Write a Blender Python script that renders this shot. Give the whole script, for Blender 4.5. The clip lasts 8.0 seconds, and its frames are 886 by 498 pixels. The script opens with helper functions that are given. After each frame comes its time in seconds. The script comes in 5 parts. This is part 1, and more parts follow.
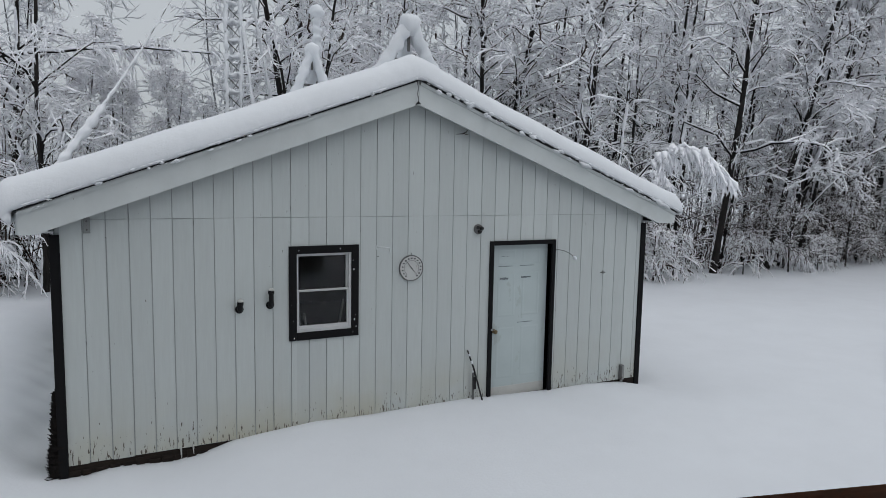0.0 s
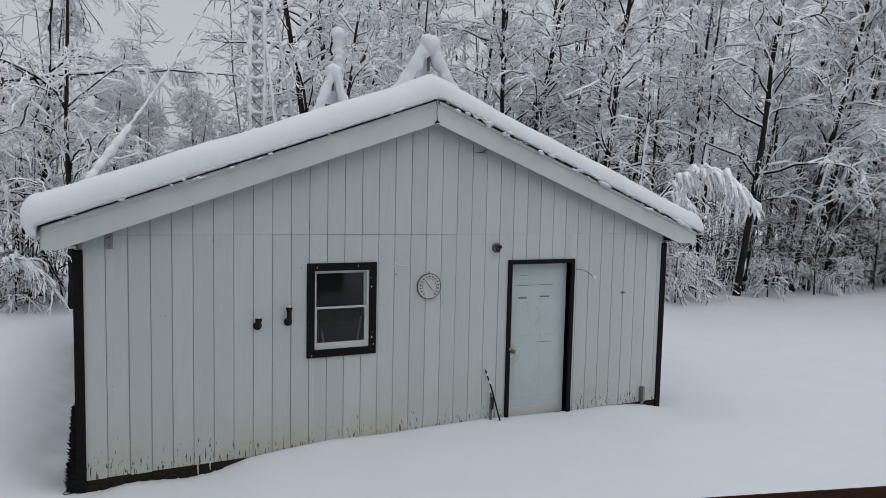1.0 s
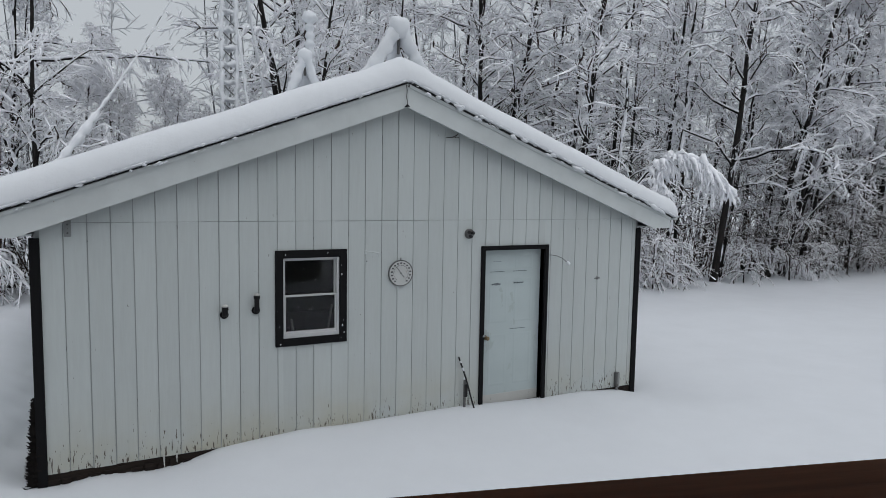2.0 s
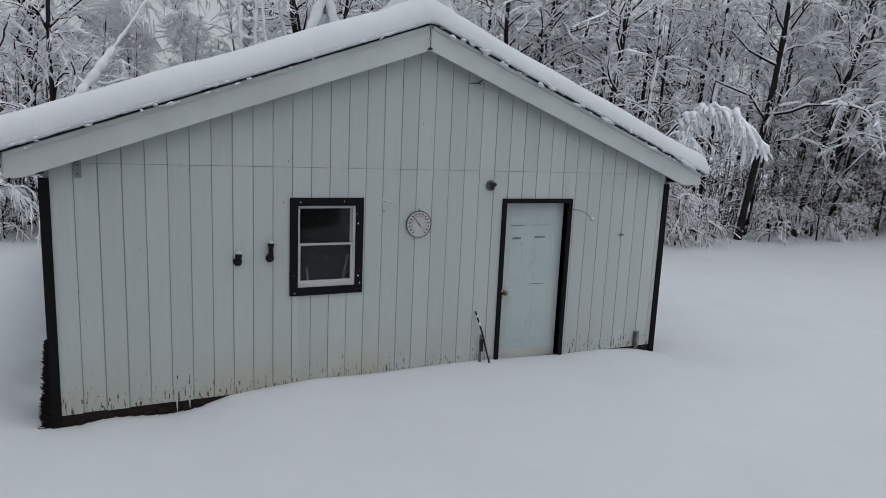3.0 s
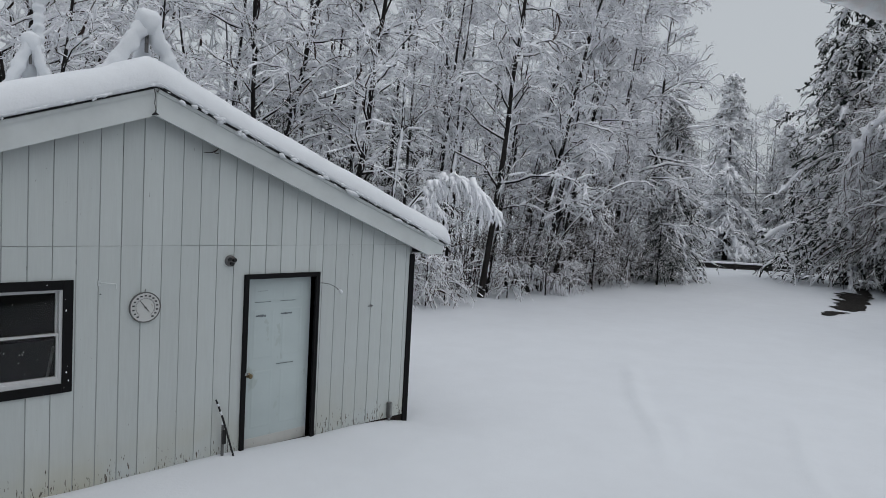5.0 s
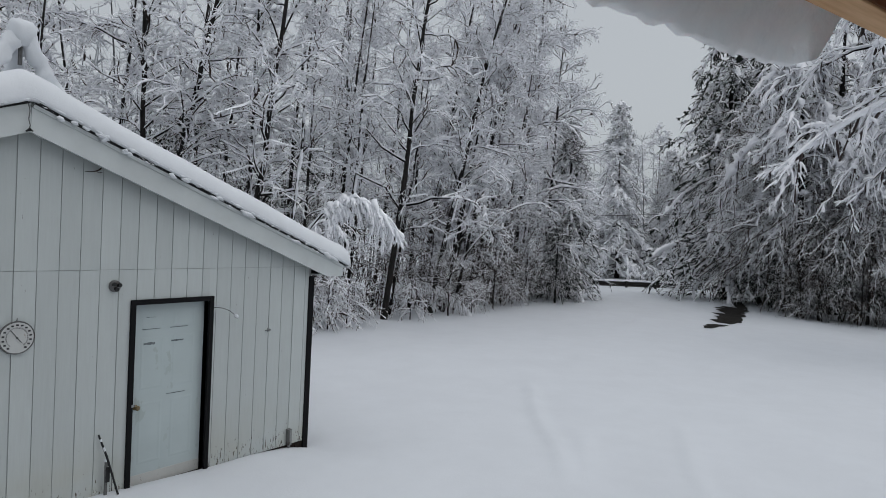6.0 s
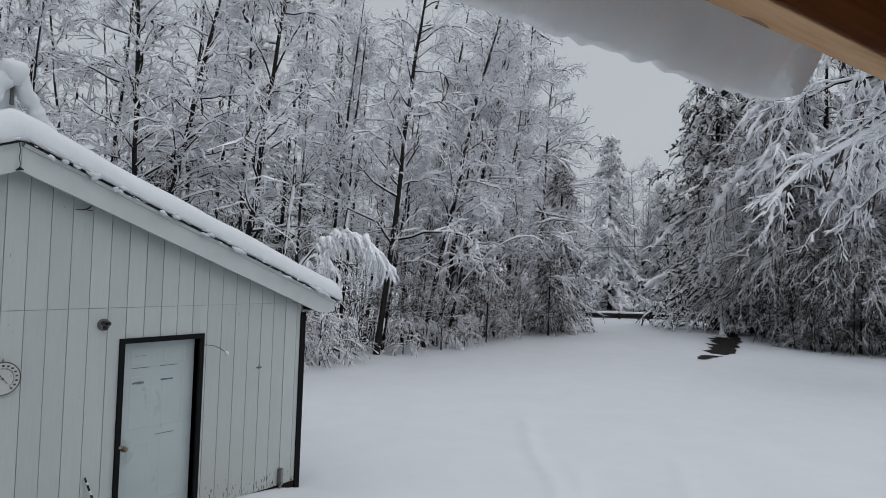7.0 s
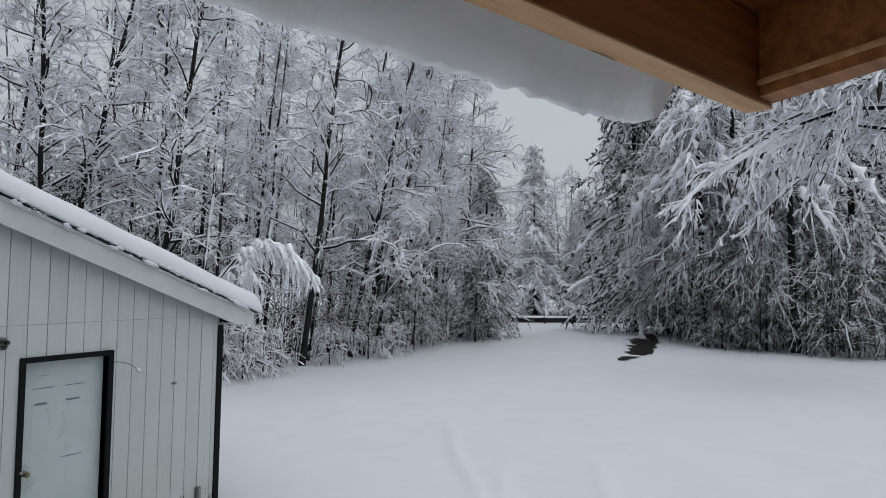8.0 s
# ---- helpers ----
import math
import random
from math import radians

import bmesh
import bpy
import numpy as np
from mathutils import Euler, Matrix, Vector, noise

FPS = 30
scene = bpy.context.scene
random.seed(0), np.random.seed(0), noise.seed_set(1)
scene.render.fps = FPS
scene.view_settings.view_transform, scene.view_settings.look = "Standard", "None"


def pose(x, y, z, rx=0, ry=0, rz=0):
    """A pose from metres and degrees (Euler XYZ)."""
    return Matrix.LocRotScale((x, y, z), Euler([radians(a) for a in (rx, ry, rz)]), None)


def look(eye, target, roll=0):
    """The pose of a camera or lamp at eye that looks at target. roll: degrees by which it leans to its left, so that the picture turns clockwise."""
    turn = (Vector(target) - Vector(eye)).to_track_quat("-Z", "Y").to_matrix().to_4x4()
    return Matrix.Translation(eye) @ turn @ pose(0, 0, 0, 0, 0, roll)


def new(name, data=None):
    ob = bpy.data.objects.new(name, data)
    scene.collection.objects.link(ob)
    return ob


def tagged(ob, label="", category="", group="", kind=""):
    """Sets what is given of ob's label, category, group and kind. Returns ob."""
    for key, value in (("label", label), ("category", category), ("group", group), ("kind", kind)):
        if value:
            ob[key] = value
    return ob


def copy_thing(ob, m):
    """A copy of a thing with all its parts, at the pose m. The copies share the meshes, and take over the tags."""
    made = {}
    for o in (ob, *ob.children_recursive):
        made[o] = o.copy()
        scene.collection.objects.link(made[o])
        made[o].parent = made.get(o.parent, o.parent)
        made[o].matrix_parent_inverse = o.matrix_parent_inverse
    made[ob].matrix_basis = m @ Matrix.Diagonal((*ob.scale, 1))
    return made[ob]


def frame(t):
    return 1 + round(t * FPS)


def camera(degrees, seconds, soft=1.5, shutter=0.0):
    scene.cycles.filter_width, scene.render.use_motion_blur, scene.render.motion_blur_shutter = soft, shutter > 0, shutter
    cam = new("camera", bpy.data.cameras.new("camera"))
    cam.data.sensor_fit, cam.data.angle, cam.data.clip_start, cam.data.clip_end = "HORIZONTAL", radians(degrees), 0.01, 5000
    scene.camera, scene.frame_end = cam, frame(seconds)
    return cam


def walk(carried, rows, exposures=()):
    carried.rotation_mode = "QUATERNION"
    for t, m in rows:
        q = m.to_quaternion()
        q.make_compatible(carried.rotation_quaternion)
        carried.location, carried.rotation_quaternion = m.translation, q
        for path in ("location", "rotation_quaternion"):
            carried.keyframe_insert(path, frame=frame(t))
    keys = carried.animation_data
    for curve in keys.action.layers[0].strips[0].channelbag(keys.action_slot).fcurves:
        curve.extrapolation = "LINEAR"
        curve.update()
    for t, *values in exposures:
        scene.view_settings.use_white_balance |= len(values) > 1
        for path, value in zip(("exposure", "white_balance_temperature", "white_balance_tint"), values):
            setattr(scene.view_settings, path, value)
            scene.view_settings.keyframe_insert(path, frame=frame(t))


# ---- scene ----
cam = camera(67.2, 8.0, soft=0.65)
PATH = [
    (0, (0.3799, -7.1497, 3.2241), (1.2966, -5.3848, 3.0126), 1.09),
    (0.5, (0.3745, -7.1422, 3.2209), (1.2785, -5.3715, 3.0027), 1.04),
    (1, (0.4068, -7.1558, 3.1884), (1.2705, -5.3581, 3.0392), 1.28),
    (1.5, (0.4759, -7.1302, 3.1445), (1.3105, -5.3205, 2.9761), 0.25),
    (1.7, (0.5075, -7.1321, 3.1367), (1.3945, -5.3463, 2.9810), 0.62),
    (2.8, (0.6738, -6.9664, 3.1783), (1.5944, -5.2204, 2.8560), 2.15),
    (3, (0.6641, -6.9016, 3.1689), (1.5202, -5.1260, 2.8310), 2.56),
    (3.5, (0.7194, -6.7574, 3.1805), (1.3663, -4.8893, 2.8772), 0.04),
    (4, (0.7739, -6.7246, 3.2697), (1.5372, -4.8809, 3.1351), 0.55),
    (4.5, (0.8446, -6.6897, 3.2685), (2.0306, -5.0867, 3.1143), 4.20),
    (5, (0.9396, -6.7243, 3.3237), (2.3783, -5.3409, 3.1962), 3.12),
    (5.2, (0.9590, -6.7405, 3.3160), (2.4818, -5.4520, 3.1715), 3.49),
    (6.5, (0.9502, -6.7782, 3.3102), (2.5839, -5.6247, 3.3237), 2.00),
    (7, (0.9620, -6.7709, 3.3182), (2.5960, -5.6189, 3.3729), 2.13),
    (7.5, (0.9743, -6.7944, 3.3444), (2.6505, -5.7056, 3.4121), 1.65),
    (8, (0.9613, -6.9167, 3.3386), (2.7066, -5.9436, 3.4221), 1.14),
]
EXPOSURES = [(0, -0.03), (1.7, -0.02), (3, -0.17), (3.5, -0.2), (4, -0.14), (5, -0.08), (6.5, -0.13), (8, -0.06)]
walk(cam, [(t, look(eye, target, roll)) for t, eye, target, roll in PATH], EXPOSURES)

# ---- light: an overcast winter sky and a weak, very wide sun ----
world = bpy.data.worlds.new("overcast")
scene.world = world
world.use_nodes = True
wn, wl = world.node_tree.nodes, world.node_tree.links
wn.clear()
w_out = wn.new("ShaderNodeOutputWorld")
w_sky = wn.new("ShaderNodeTexSky")
w_sky.sky_type, w_sky.sun_disc = "NISHITA", False
w_sky.sun_elevation, w_sky.sun_rotation = radians(72), radians(160)
w_sky.air_density, w_sky.dust_density = 1.0, 4.0
w_sat = wn.new("ShaderNodeHueSaturation")
w_sat.inputs["Saturation"].default_value = 0.25
w_bg1 = wn.new("ShaderNodeBackground")
w_bg1.inputs["Strength"].default_value = 0.05
w_bg2 = wn.new("ShaderNodeBackground")
w_bg2.inputs["Color"].default_value = (0.86, 0.935, 1.0, 1)
w_bg2.inputs["Strength"].default_value = 0.385
w_add = wn.new("ShaderNodeAddShader")
wl.new(w_sky.outputs[0], w_sat.inputs["Color"])
wl.new(w_sat.outputs[0], w_bg1.inputs["Color"])
wl.new(w_bg1.outputs[0], w_add.inputs[0])
wl.new(w_bg2.outputs[0], w_add.inputs[1])
wl.new(w_add.outputs[0], w_out.inputs["Surface"])

sun_data = bpy.data.lights.new("sun", "SUN")
sun_data.energy, sun_data.angle, sun_data.color = 0.8, radians(110), (0.96, 0.98, 1.0)
sun = new("sun", sun_data)
sun.matrix_world = look((8, -8, 40), (4, 4, 0))


# ---- materials ----
def material(name, base, rough=0.7, metal=0.0, spec=0.5):
    m = bpy.data.materials.new(name)
    m.use_nodes = True
    b = m.node_tree.nodes["Principled BSDF"]
    b.inputs["Base Color"].default_value = (*base, 1)
    b.inputs["Roughness"].default_value = rough
    b.inputs["Metallic"].default_value = metal
    b.inputs["Specular IOR Level"].default_value = spec
    return m, m.node_tree.nodes, m.node_tree.links, b


def noise_tex(n, l, scale, detail=4, rough=0.6, stretch=(1, 1, 1), space="Object"):
    c = n.new("ShaderNodeTexCoord")
    mp = n.new("ShaderNodeMapping")
    mp.inputs["Scale"].default_value = stretch
    t = n.new("ShaderNodeTexNoise")
    t.inputs["Scale"].default_value, t.inputs["Detail"].default_value, t.inputs["Roughness"].default_value = scale, detail, rough
    l.new(c.outputs[space], mp.inputs["Vector"])
    l.new(mp.outputs[0], t.inputs["Vector"])
    return t.outputs["Fac"]


def ramp(n, l, fac, *stops):
    r = n.new("ShaderNodeValToRGB")
    while len(r.color_ramp.elements) < len(stops):
        r.color_ramp.elements.new(0.5)
    for e, (p, c) in zip(r.color_ramp.elements, stops):
        e.position, e.color = p, (*c, 1) if len(c) == 3 else c
    l.new(fac, r.inputs[0])
    return r.outputs[0]


def mix(n, l, fac, a, b, kind="MIX"):
    m = n.new("ShaderNodeMix")
    m.data_type, m.blend_type = "RGBA", kind
    for sock, v in ((m.inputs[0], fac), (m.inputs[6], a), (m.inputs[7], b)):
        if isinstance(v, bpy.types.NodeSocket):
            l.new(v, sock)
        elif isinstance(v, (int, float)):
            sock.default_value = v
        else:
            sock.default_value = (*v, 1)
    return m.outputs[2]


def calc(n, l, op, a, b=0.0):
    m = n.new("ShaderNodeMath")
    m.operation = op
    for sock, v in zip(m.inputs, (a, b)):
        if isinstance(v, bpy.types.NodeSocket):
            l.new(v, sock)
        else:
            sock.default_value = v
    return m.outputs[0]


def bump(n, l, b, height, strength, dist=0.01):
    u = n.new("ShaderNodeBump")
    u.inputs["Strength"].default_value, u.inputs["Distance"].default_value = strength, dist
    l.new(height, u.inputs["Height"])
    l.new(u.outputs[0], b.inputs["Normal"])


def snow_material(name, base, coarse, fine):
    m, n, l, b = material(name, base, 0.75, 0, 0.25)
    big, small = noise_tex(n, l, coarse, 3), noise_tex(n, l, fine, 5)
    c = ramp(n, l, big, (0.3, tuple(v * 0.955 for v in base)), (0.7, base))
    l.new(c, b.inputs["Base Color"])
    h = calc(n, l, "ADD", big, calc(n, l, "MULTIPLY", small, 0.3))
    bump(n, l, b, h, 0.35, 0.03)
    return m


def bark_material(name, dark, light, scale):
    m, n, l, b = material(name, dark, 0.9, 0, 0.2)
    g, s = noise_tex(n, l, scale, 5, 0.7, (1, 1, 0.25)), noise_tex(n, l, scale * 0.12, 2)
    c = ramp(n, l, g, (0.35, dark), (0.7, light))
    c = mix(n, l, calc(n, l, "MULTIPLY", s, 0.5), c, tuple(v * 0.6 for v in dark))
    l.new(c, b.inputs["Base Color"])
    bump(n, l, b, g, 0.6, 0.02)
    return m


def plastered_bark(name, dark, light, scale, amount):
    """Bark with wind-blown snow stuck to it in upright patches."""
    m, n, l, b = material(name, dark, 0.9, 0, 0.2)
    g = noise_tex(n, l, scale, 5, 0.7, (1, 1, 0.25))
    c = ramp(n, l, g, (0.35, dark), (0.7, light))
    stuck = ramp(n, l, noise_tex(n, l, 5.0, 4, 0.65, (2.2, 2.2, 0.55)), (1 - amount - 0.05, (0, 0, 0)), (1 - amount + 0.05, (1, 1, 1)))
    c = mix(n, l, stuck, c, (0.8, 0.82, 0.86))
    l.new(c, b.inputs["Base Color"])
    bump(n, l, b, calc(n, l, "ADD", g, stuck), 0.6, 0.02)
    return m


# Ground snow's colour is lowered, twig and eave snow's raised, to balance the light.
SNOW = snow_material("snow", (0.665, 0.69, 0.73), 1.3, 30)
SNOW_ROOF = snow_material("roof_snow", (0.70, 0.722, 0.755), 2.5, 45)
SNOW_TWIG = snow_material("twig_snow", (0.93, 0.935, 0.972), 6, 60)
SNOW_EAVE = snow_material("eave_snow", (0.93, 0.935, 0.972), 6, 60)
eave_bsdf = next(n for n in SNOW_EAVE.node_tree.nodes if n.type == "BSDF_PRINCIPLED")
eave_bsdf.inputs["Subsurface Weight"].default_value = 0.8
eave_bsdf.inputs["Subsurface Radius"].default_value = (0.8, 0.95, 1.0)
eave_bsdf.inputs["Subsurface Scale"].default_value = 0.16
# distant twigs: snow and aerial haze painted in as a pale colour
HAZE_TWIG = bark_material("haze_pale_twig", (0.5, 0.515, 0.54), (0.88, 0.9, 0.94), 14)
BARK = bark_material("dark_bark", (0.007, 0.0065, 0.0065), (0.034, 0.03, 0.028), 14)
TRUNK = plastered_bark("snow_plastered_bark", (0.008, 0.0075, 0.0075), (0.034, 0.03, 0.028), 14, 0.2)
TWIG = bark_material("twig_bark", (0.03, 0.021, 0.018), (0.09, 0.062, 0.052), 20)
RIME = snow_material("rime_crust", (0.74, 0.755, 0.785), 9, 60)
# distant trunks: bark greyed to stand in for aerial haze
HAZE_BARK = bark_material("haze_grey_bark", (0.06, 0.06, 0.064), (0.3, 0.31, 0.33), 6)
SPRUCE_NEEDLE = bark_material("spruce_needles", (0.011, 0.015, 0.012), (0.038, 0.046, 0.038), 25)
NEEDLE = bark_material("needles", (0.034, 0.026, 0.025), (0.09, 0.069, 0.064), 25)
WEED = bark_material("dead_weed", (0.006, 0.005, 0.005), (0.02, 0.016, 0.014), 40)


def siding_material():
    m, n, l, b = material("painted_siding", (0.62, 0.65, 0.65), 0.55, 0, 0.35)
    info = n.new("ShaderNodeObjectInfo")
    geo = n.new("ShaderNodeNewGeometry")
    sep = n.new("ShaderNodeSeparateXYZ")
    l.new(geo.outputs["Position"], sep.inputs[0])
    streak = noise_tex(n, l, 6, 5, 0.65, (6, 6, 0.5))
    blot = noise_tex(n, l, 1.4, 4)
    grain = noise_tex(n, l, 40, 4, 0.6, (3, 3, 0.12))
    c = ramp(n, l, streak, (0.3, (0.465, 0.495, 0.49)), (0.65, (0.495, 0.53, 0.525)))
    c = mix(n, l, calc(n, l, "MULTIPLY", blot, 0.35), c, (0.47, 0.51, 0.51))
    tone = calc(n, l, "ADD", 0.94, calc(n, l, "MULTIPLY", info.outputs["Random"], 0.09))
    hsv = n.new("ShaderNodeHueSaturation")
    l.new(c, hsv.inputs["Color"])
    l.new(tone, hsv.inputs["Value"])
    c = hsv.outputs[0]
    # green-brown splash stains in patches along the sill
    low = n.new("ShaderNodeMapRange")
    low.inputs["From Min"].default_value, low.inputs["From Max"].default_value = 1.25, 0.42
    l.new(sep.outputs["Z"], low.inputs["Value"])
    patch = ramp(n, l, noise_tex(n, l, 1.1, 3), (0.34, (0, 0, 0)), (0.62, (1, 1, 1)))
    mildew = calc(n, l, "MULTIPLY", calc(n, l, "POWER", low.outputs[0], 1.7), patch)
    c = mix(n, l, calc(n, l, "MULTIPLY", mildew, 0.65), c, (0.415, 0.39, 0.285))
    # flaked paint in short upright chips
    chips = noise_tex(n, l, 11, 3, 0.55, (5.5, 5.5, 1.0))
    reach = n.new("ShaderNodeMapRange")
    reach.inputs["From Min"].default_value, reach.inputs["From Max"].default_value = 0.78, 0.42
    reach.inputs["To Max"].default_value = 0.17
    l.new(sep.outputs["Z"], reach.inputs["Value"])
    flake = calc(n, l, "GREATER_THAN", calc(n, l, "ADD", chips, reach.outputs[0]), 0.755)
    c = mix(n, l, flake, c, (0.1, 0.085, 0.07))
    l.new(c, b.inputs["Base Color"])
    h = calc(n, l, "ADD", grain, calc(n, l, "MULTIPLY", flake, -0.8))
    bump(n, l, b, h, 0.12, 0.004)
    return m


def paint_material(name, base, worn, amount, rough=0.5, scale=9, spec=0.35):
    m, n, l, b = material(name, base, rough, 0, spec)
    a, f = noise_tex(n, l, scale * 0.25, 4), noise_tex(n, l, scale * 5, 4)
    c = ramp(n, l, a, (0.3, tuple(v * 0.9 for v in base)), (0.7, tuple(min(1, v * 1.05) for v in base)))
    w = calc(n, l, "GREATER_THAN", noise_tex(n, l, scale * 2.2, 5, 0.6, (1, 1, 0.5)), 1 - amount)
    c = mix(n, l, w, c, worn)
    l.new(c, b.inputs["Base Color"])
    bump(n, l, b, f, 0.2, 0.004)
    return m


def wood_material(name, dark, light, scale=5, rough=0.65, knots=True):
    m, n, l, b = material(name, light, rough, 0, 0.3)
    g = noise_tex(n, l, scale, 6, 0.6, (0.35, 6, 6))
    big = noise_tex(n, l, 1.7, 3)
    c = ramp(n, l, g, (0.3, dark), (0.68, light))
    c = mix(n, l, calc(n, l, "MULTIPLY", big, 0.5), c, dark)
    if knots:
        tc = n.new("ShaderNodeTexCoord")
        mp = n.new("ShaderNodeMapping")
        mp.inputs["Scale"].default_value = (2.4, 7, 5)
        v = n.new("ShaderNodeTexVoronoi")
        v.inputs["Scale"].default_value = 1.0
        l.new(tc.outputs["Object"], mp.inputs["Vector"])
        l.new(mp.outputs[0], v.inputs["Vector"])
        k = calc(n, l, "LESS_THAN", v.outputs["Distance"], 0.16)
        c = mix(n, l, calc(n, l, "MULTIPLY", k, 0.75), c, tuple(x * 0.3 for x in dark))
    l.new(c, b.inputs["Base Color"])
    bump(n, l, b, g, 0.3, 0.004)
    return m


SIDING = siding_material()
WHITE_TRIM = paint_material("white_trim_paint", (0.54, 0.57, 0.57), (0.3, 0.29, 0.27), 0.26, 0.5)
BLACK_TRIM = paint_material("black_trim_paint", (0.008, 0.008, 0.009), (0.3, 0.3, 0.3), 0.27, 0.75, 12, 0.12)
DOOR_PAINT = paint_material("door_paint", (0.455, 0.52, 0.525), (0.40, 0.455, 0.45), 0.36, 0.4, 3)
SASH = paint_material("sash_paint", (0.5, 0.51, 0.515), (0.4, 0.4, 0.38), 0.28, 0.4)
DARK_GAP = paint_material("groove_board", (0.34, 0.36, 0.36), (0.19, 0.2, 0.2), 0.36, 0.9, 5)
SILL_WOOD = wood_material("rotted_sill_wood", (0.008, 0.006, 0.005), (0.03, 0.02, 0.015), 8, 0.9, False)
SHINGLE = paint_material("shingle_edge", (0.03, 0.03, 0.032), (0.3, 0.3, 0.3), 0.36, 0.9, 14)
BLACK_PLASTIC = paint_material("black_plastic", (0.007, 0.007, 0.008), (0.02, 0.02, 0.02), 0.35, 0.5, 9, 0.2)
DIAL = paint_material("dial_face", (0.5, 0.51, 0.5), (0.4, 0.38, 0.34), 0.34, 0.4)
INK = material("dial_ink", (0.03, 0.03, 0.035), 0.6)[0]
GREY_METAL = paint_material("grey_metal", (0.25, 0.26, 0.26), (0.1, 0.09, 0.08), 0.36, 0.45)
BRASS = paint_material("tarnished_brass", (0.16, 0.115, 0.05), (0.07, 0.055, 0.035), 0.4, 0.35, 9, 0.6)
RUBBER = paint_material("dark_rubber", (0.015, 0.015, 0.016), (0.08, 0.08, 0.08), 0.34, 0.6)
# grey for the door's panel lines: dirt together with painted shadow
PANEL_LINE = bark_material("marks", (0.12, 0.14, 0.15), (0.3, 0.33, 0.35), 30)
# near-black so the garage looks unlit through the window: gloom in the colour
UNLIT_INSIDE = paint_material("unlit_interior", (0.045, 0.046, 0.05), (0.03, 0.03, 0.033), 0.4, 0.9)
PALE = paint_material("pale_stuff", (0.5, 0.5, 0.48), (0.3, 0.3, 0.28), 0.35, 0.6)
RAIL_WOOD = wood_material("stained_rail_wood", (0.07, 0.028, 0.014), (0.22, 0.095, 0.045), 6, 0.85, False)
EAVE_WOOD = wood_material("stained_pine", (0.25, 0.09, 0.027), (0.55, 0.24, 0.075), 4, 0.6)
# pale pine; on the beam's underside it paints in light from the snow
PALE_LIT_PINE = wood_material("pale_lit_pine", (0.52, 0.27, 0.11), (0.85, 0.56, 0.3), 5, 0.6)
HOUSE_WALL = paint_material("house_siding", (0.24, 0.235, 0.225), (0.17, 0.165, 0.16), 0.35, 0.7)
STEEL = paint_material("weathered_steel", (0.12, 0.12, 0.12), (0.07, 0.06, 0.055), 0.4, 0.6)
DARK_STEEL = paint_material("rusted_dark_steel", (0.022, 0.019, 0.018), (0.05, 0.04, 0.034), 0.4, 0.7)
WET = bark_material("wet_leaf_litter", (0.008, 0.007, 0.006), (0.03, 0.026, 0.022), 6)
TOWER = bark_material("rimed_steel", (0.3, 0.31, 0.32), (0.7, 0.72, 0.75), 20)

GLASS, _, _, gb = material("window_glass", (1, 1, 1), 0.02)
gb.inputs["Transmission Weight"].default_value = 1.0
gb.inputs["IOR"].default_value = 1.33


# ---- building helpers ----
def thing(name, label, category, at=(0, 0, 0), group="", kind=""):
    ob = new(name)
    ob.empty_display_size = 0.2
    ob.location = at
    return tagged(ob, label, category, group, kind)


def link_mesh(name, me, mat, parent, label=""):
    if not me.materials:
        me.materials.append(mat)
    ob = new(name, me)
    if parent:
        ob.parent = parent
    return tagged(ob, label)


def part(name, bm, mat, parent, label="", smooth=False):
    me = bpy.data.meshes.new(name)
    bmesh.ops.recalc_face_normals(bm, faces=bm.faces)
    if smooth:
        for f in bm.faces:
            f.smooth = True
    bm.to_mesh(me)
    bm.free()
    return link_mesh(name, me, mat, parent, label)


def box(x0, x1, y0, y1, z0, z1, bevel=0.0, bm=None):
    bm = bm or bmesh.new()
    vs = [bm.verts.new((x, y, z)) for x in (x0, x1) for y in (y0, y1) for z in (z0, z1)]
    fs = [bm.faces.new([vs[i] for i in f]) for f in ((0, 1, 3, 2), (4, 6, 7, 5), (0, 4, 5, 1), (2, 3, 7, 6), (0, 2, 6, 4), (1, 5, 7, 3))]
    if bevel:
        es = list({e for f in fs for e in f.edges})
        bmesh.ops.bevel(bm, geom=es, offset=bevel, segments=1, affect="EDGES")
    return bm


def prism(outline, y0, y1, bm=None):
    """An outline in x and z, drawn out from y0 to y1."""
    bm = bm or bmesh.new()
    a = [bm.verts.new((x, y0, z)) for x, z in outline]
    b = [bm.verts.new((x, y1, z)) for x, z in outline]
    n = len(a)
    bm.faces.new(a)
    bm.faces.new(b[::-1])
    for i in range(n):
        bm.faces.new((a[i], b[i], b[(i + 1) % n], a[(i + 1) % n]))
    return bm


def rod(bm, points, radii, sides=10):
    """A tube through points, closed at both ends."""
    pts = [Vector(p) for p in points]
    if isinstance(radii, (int, float)):
        radii = [radii] * len(pts)
    rings = []
    for i, p in enumerate(pts):
        t = (pts[min(i + 1, len(pts) - 1)] - pts[max(i - 1, 0)]).normalized()
        ref = Vector((0, 0, 1)) if abs(t.z) < 0.9 else Vector((0, 1, 0))
        u = t.cross(ref).normalized()
        v = t.cross(u)
        rings.append([bm.verts.new(p + radii[i] * (math.cos(a) * u + math.sin(a) * v)) for a in [2 * math.pi * k / sides for k in range(sides)]])
    for a, b in zip(rings, rings[1:]):
        for k in range(sides):
            bm.faces.new((a[k], a[(k + 1) % sides], b[(k + 1) % sides], b[k]))
    bm.faces.new(rings[0][::-1])
    bm.faces.new(rings[-1])
    return bm


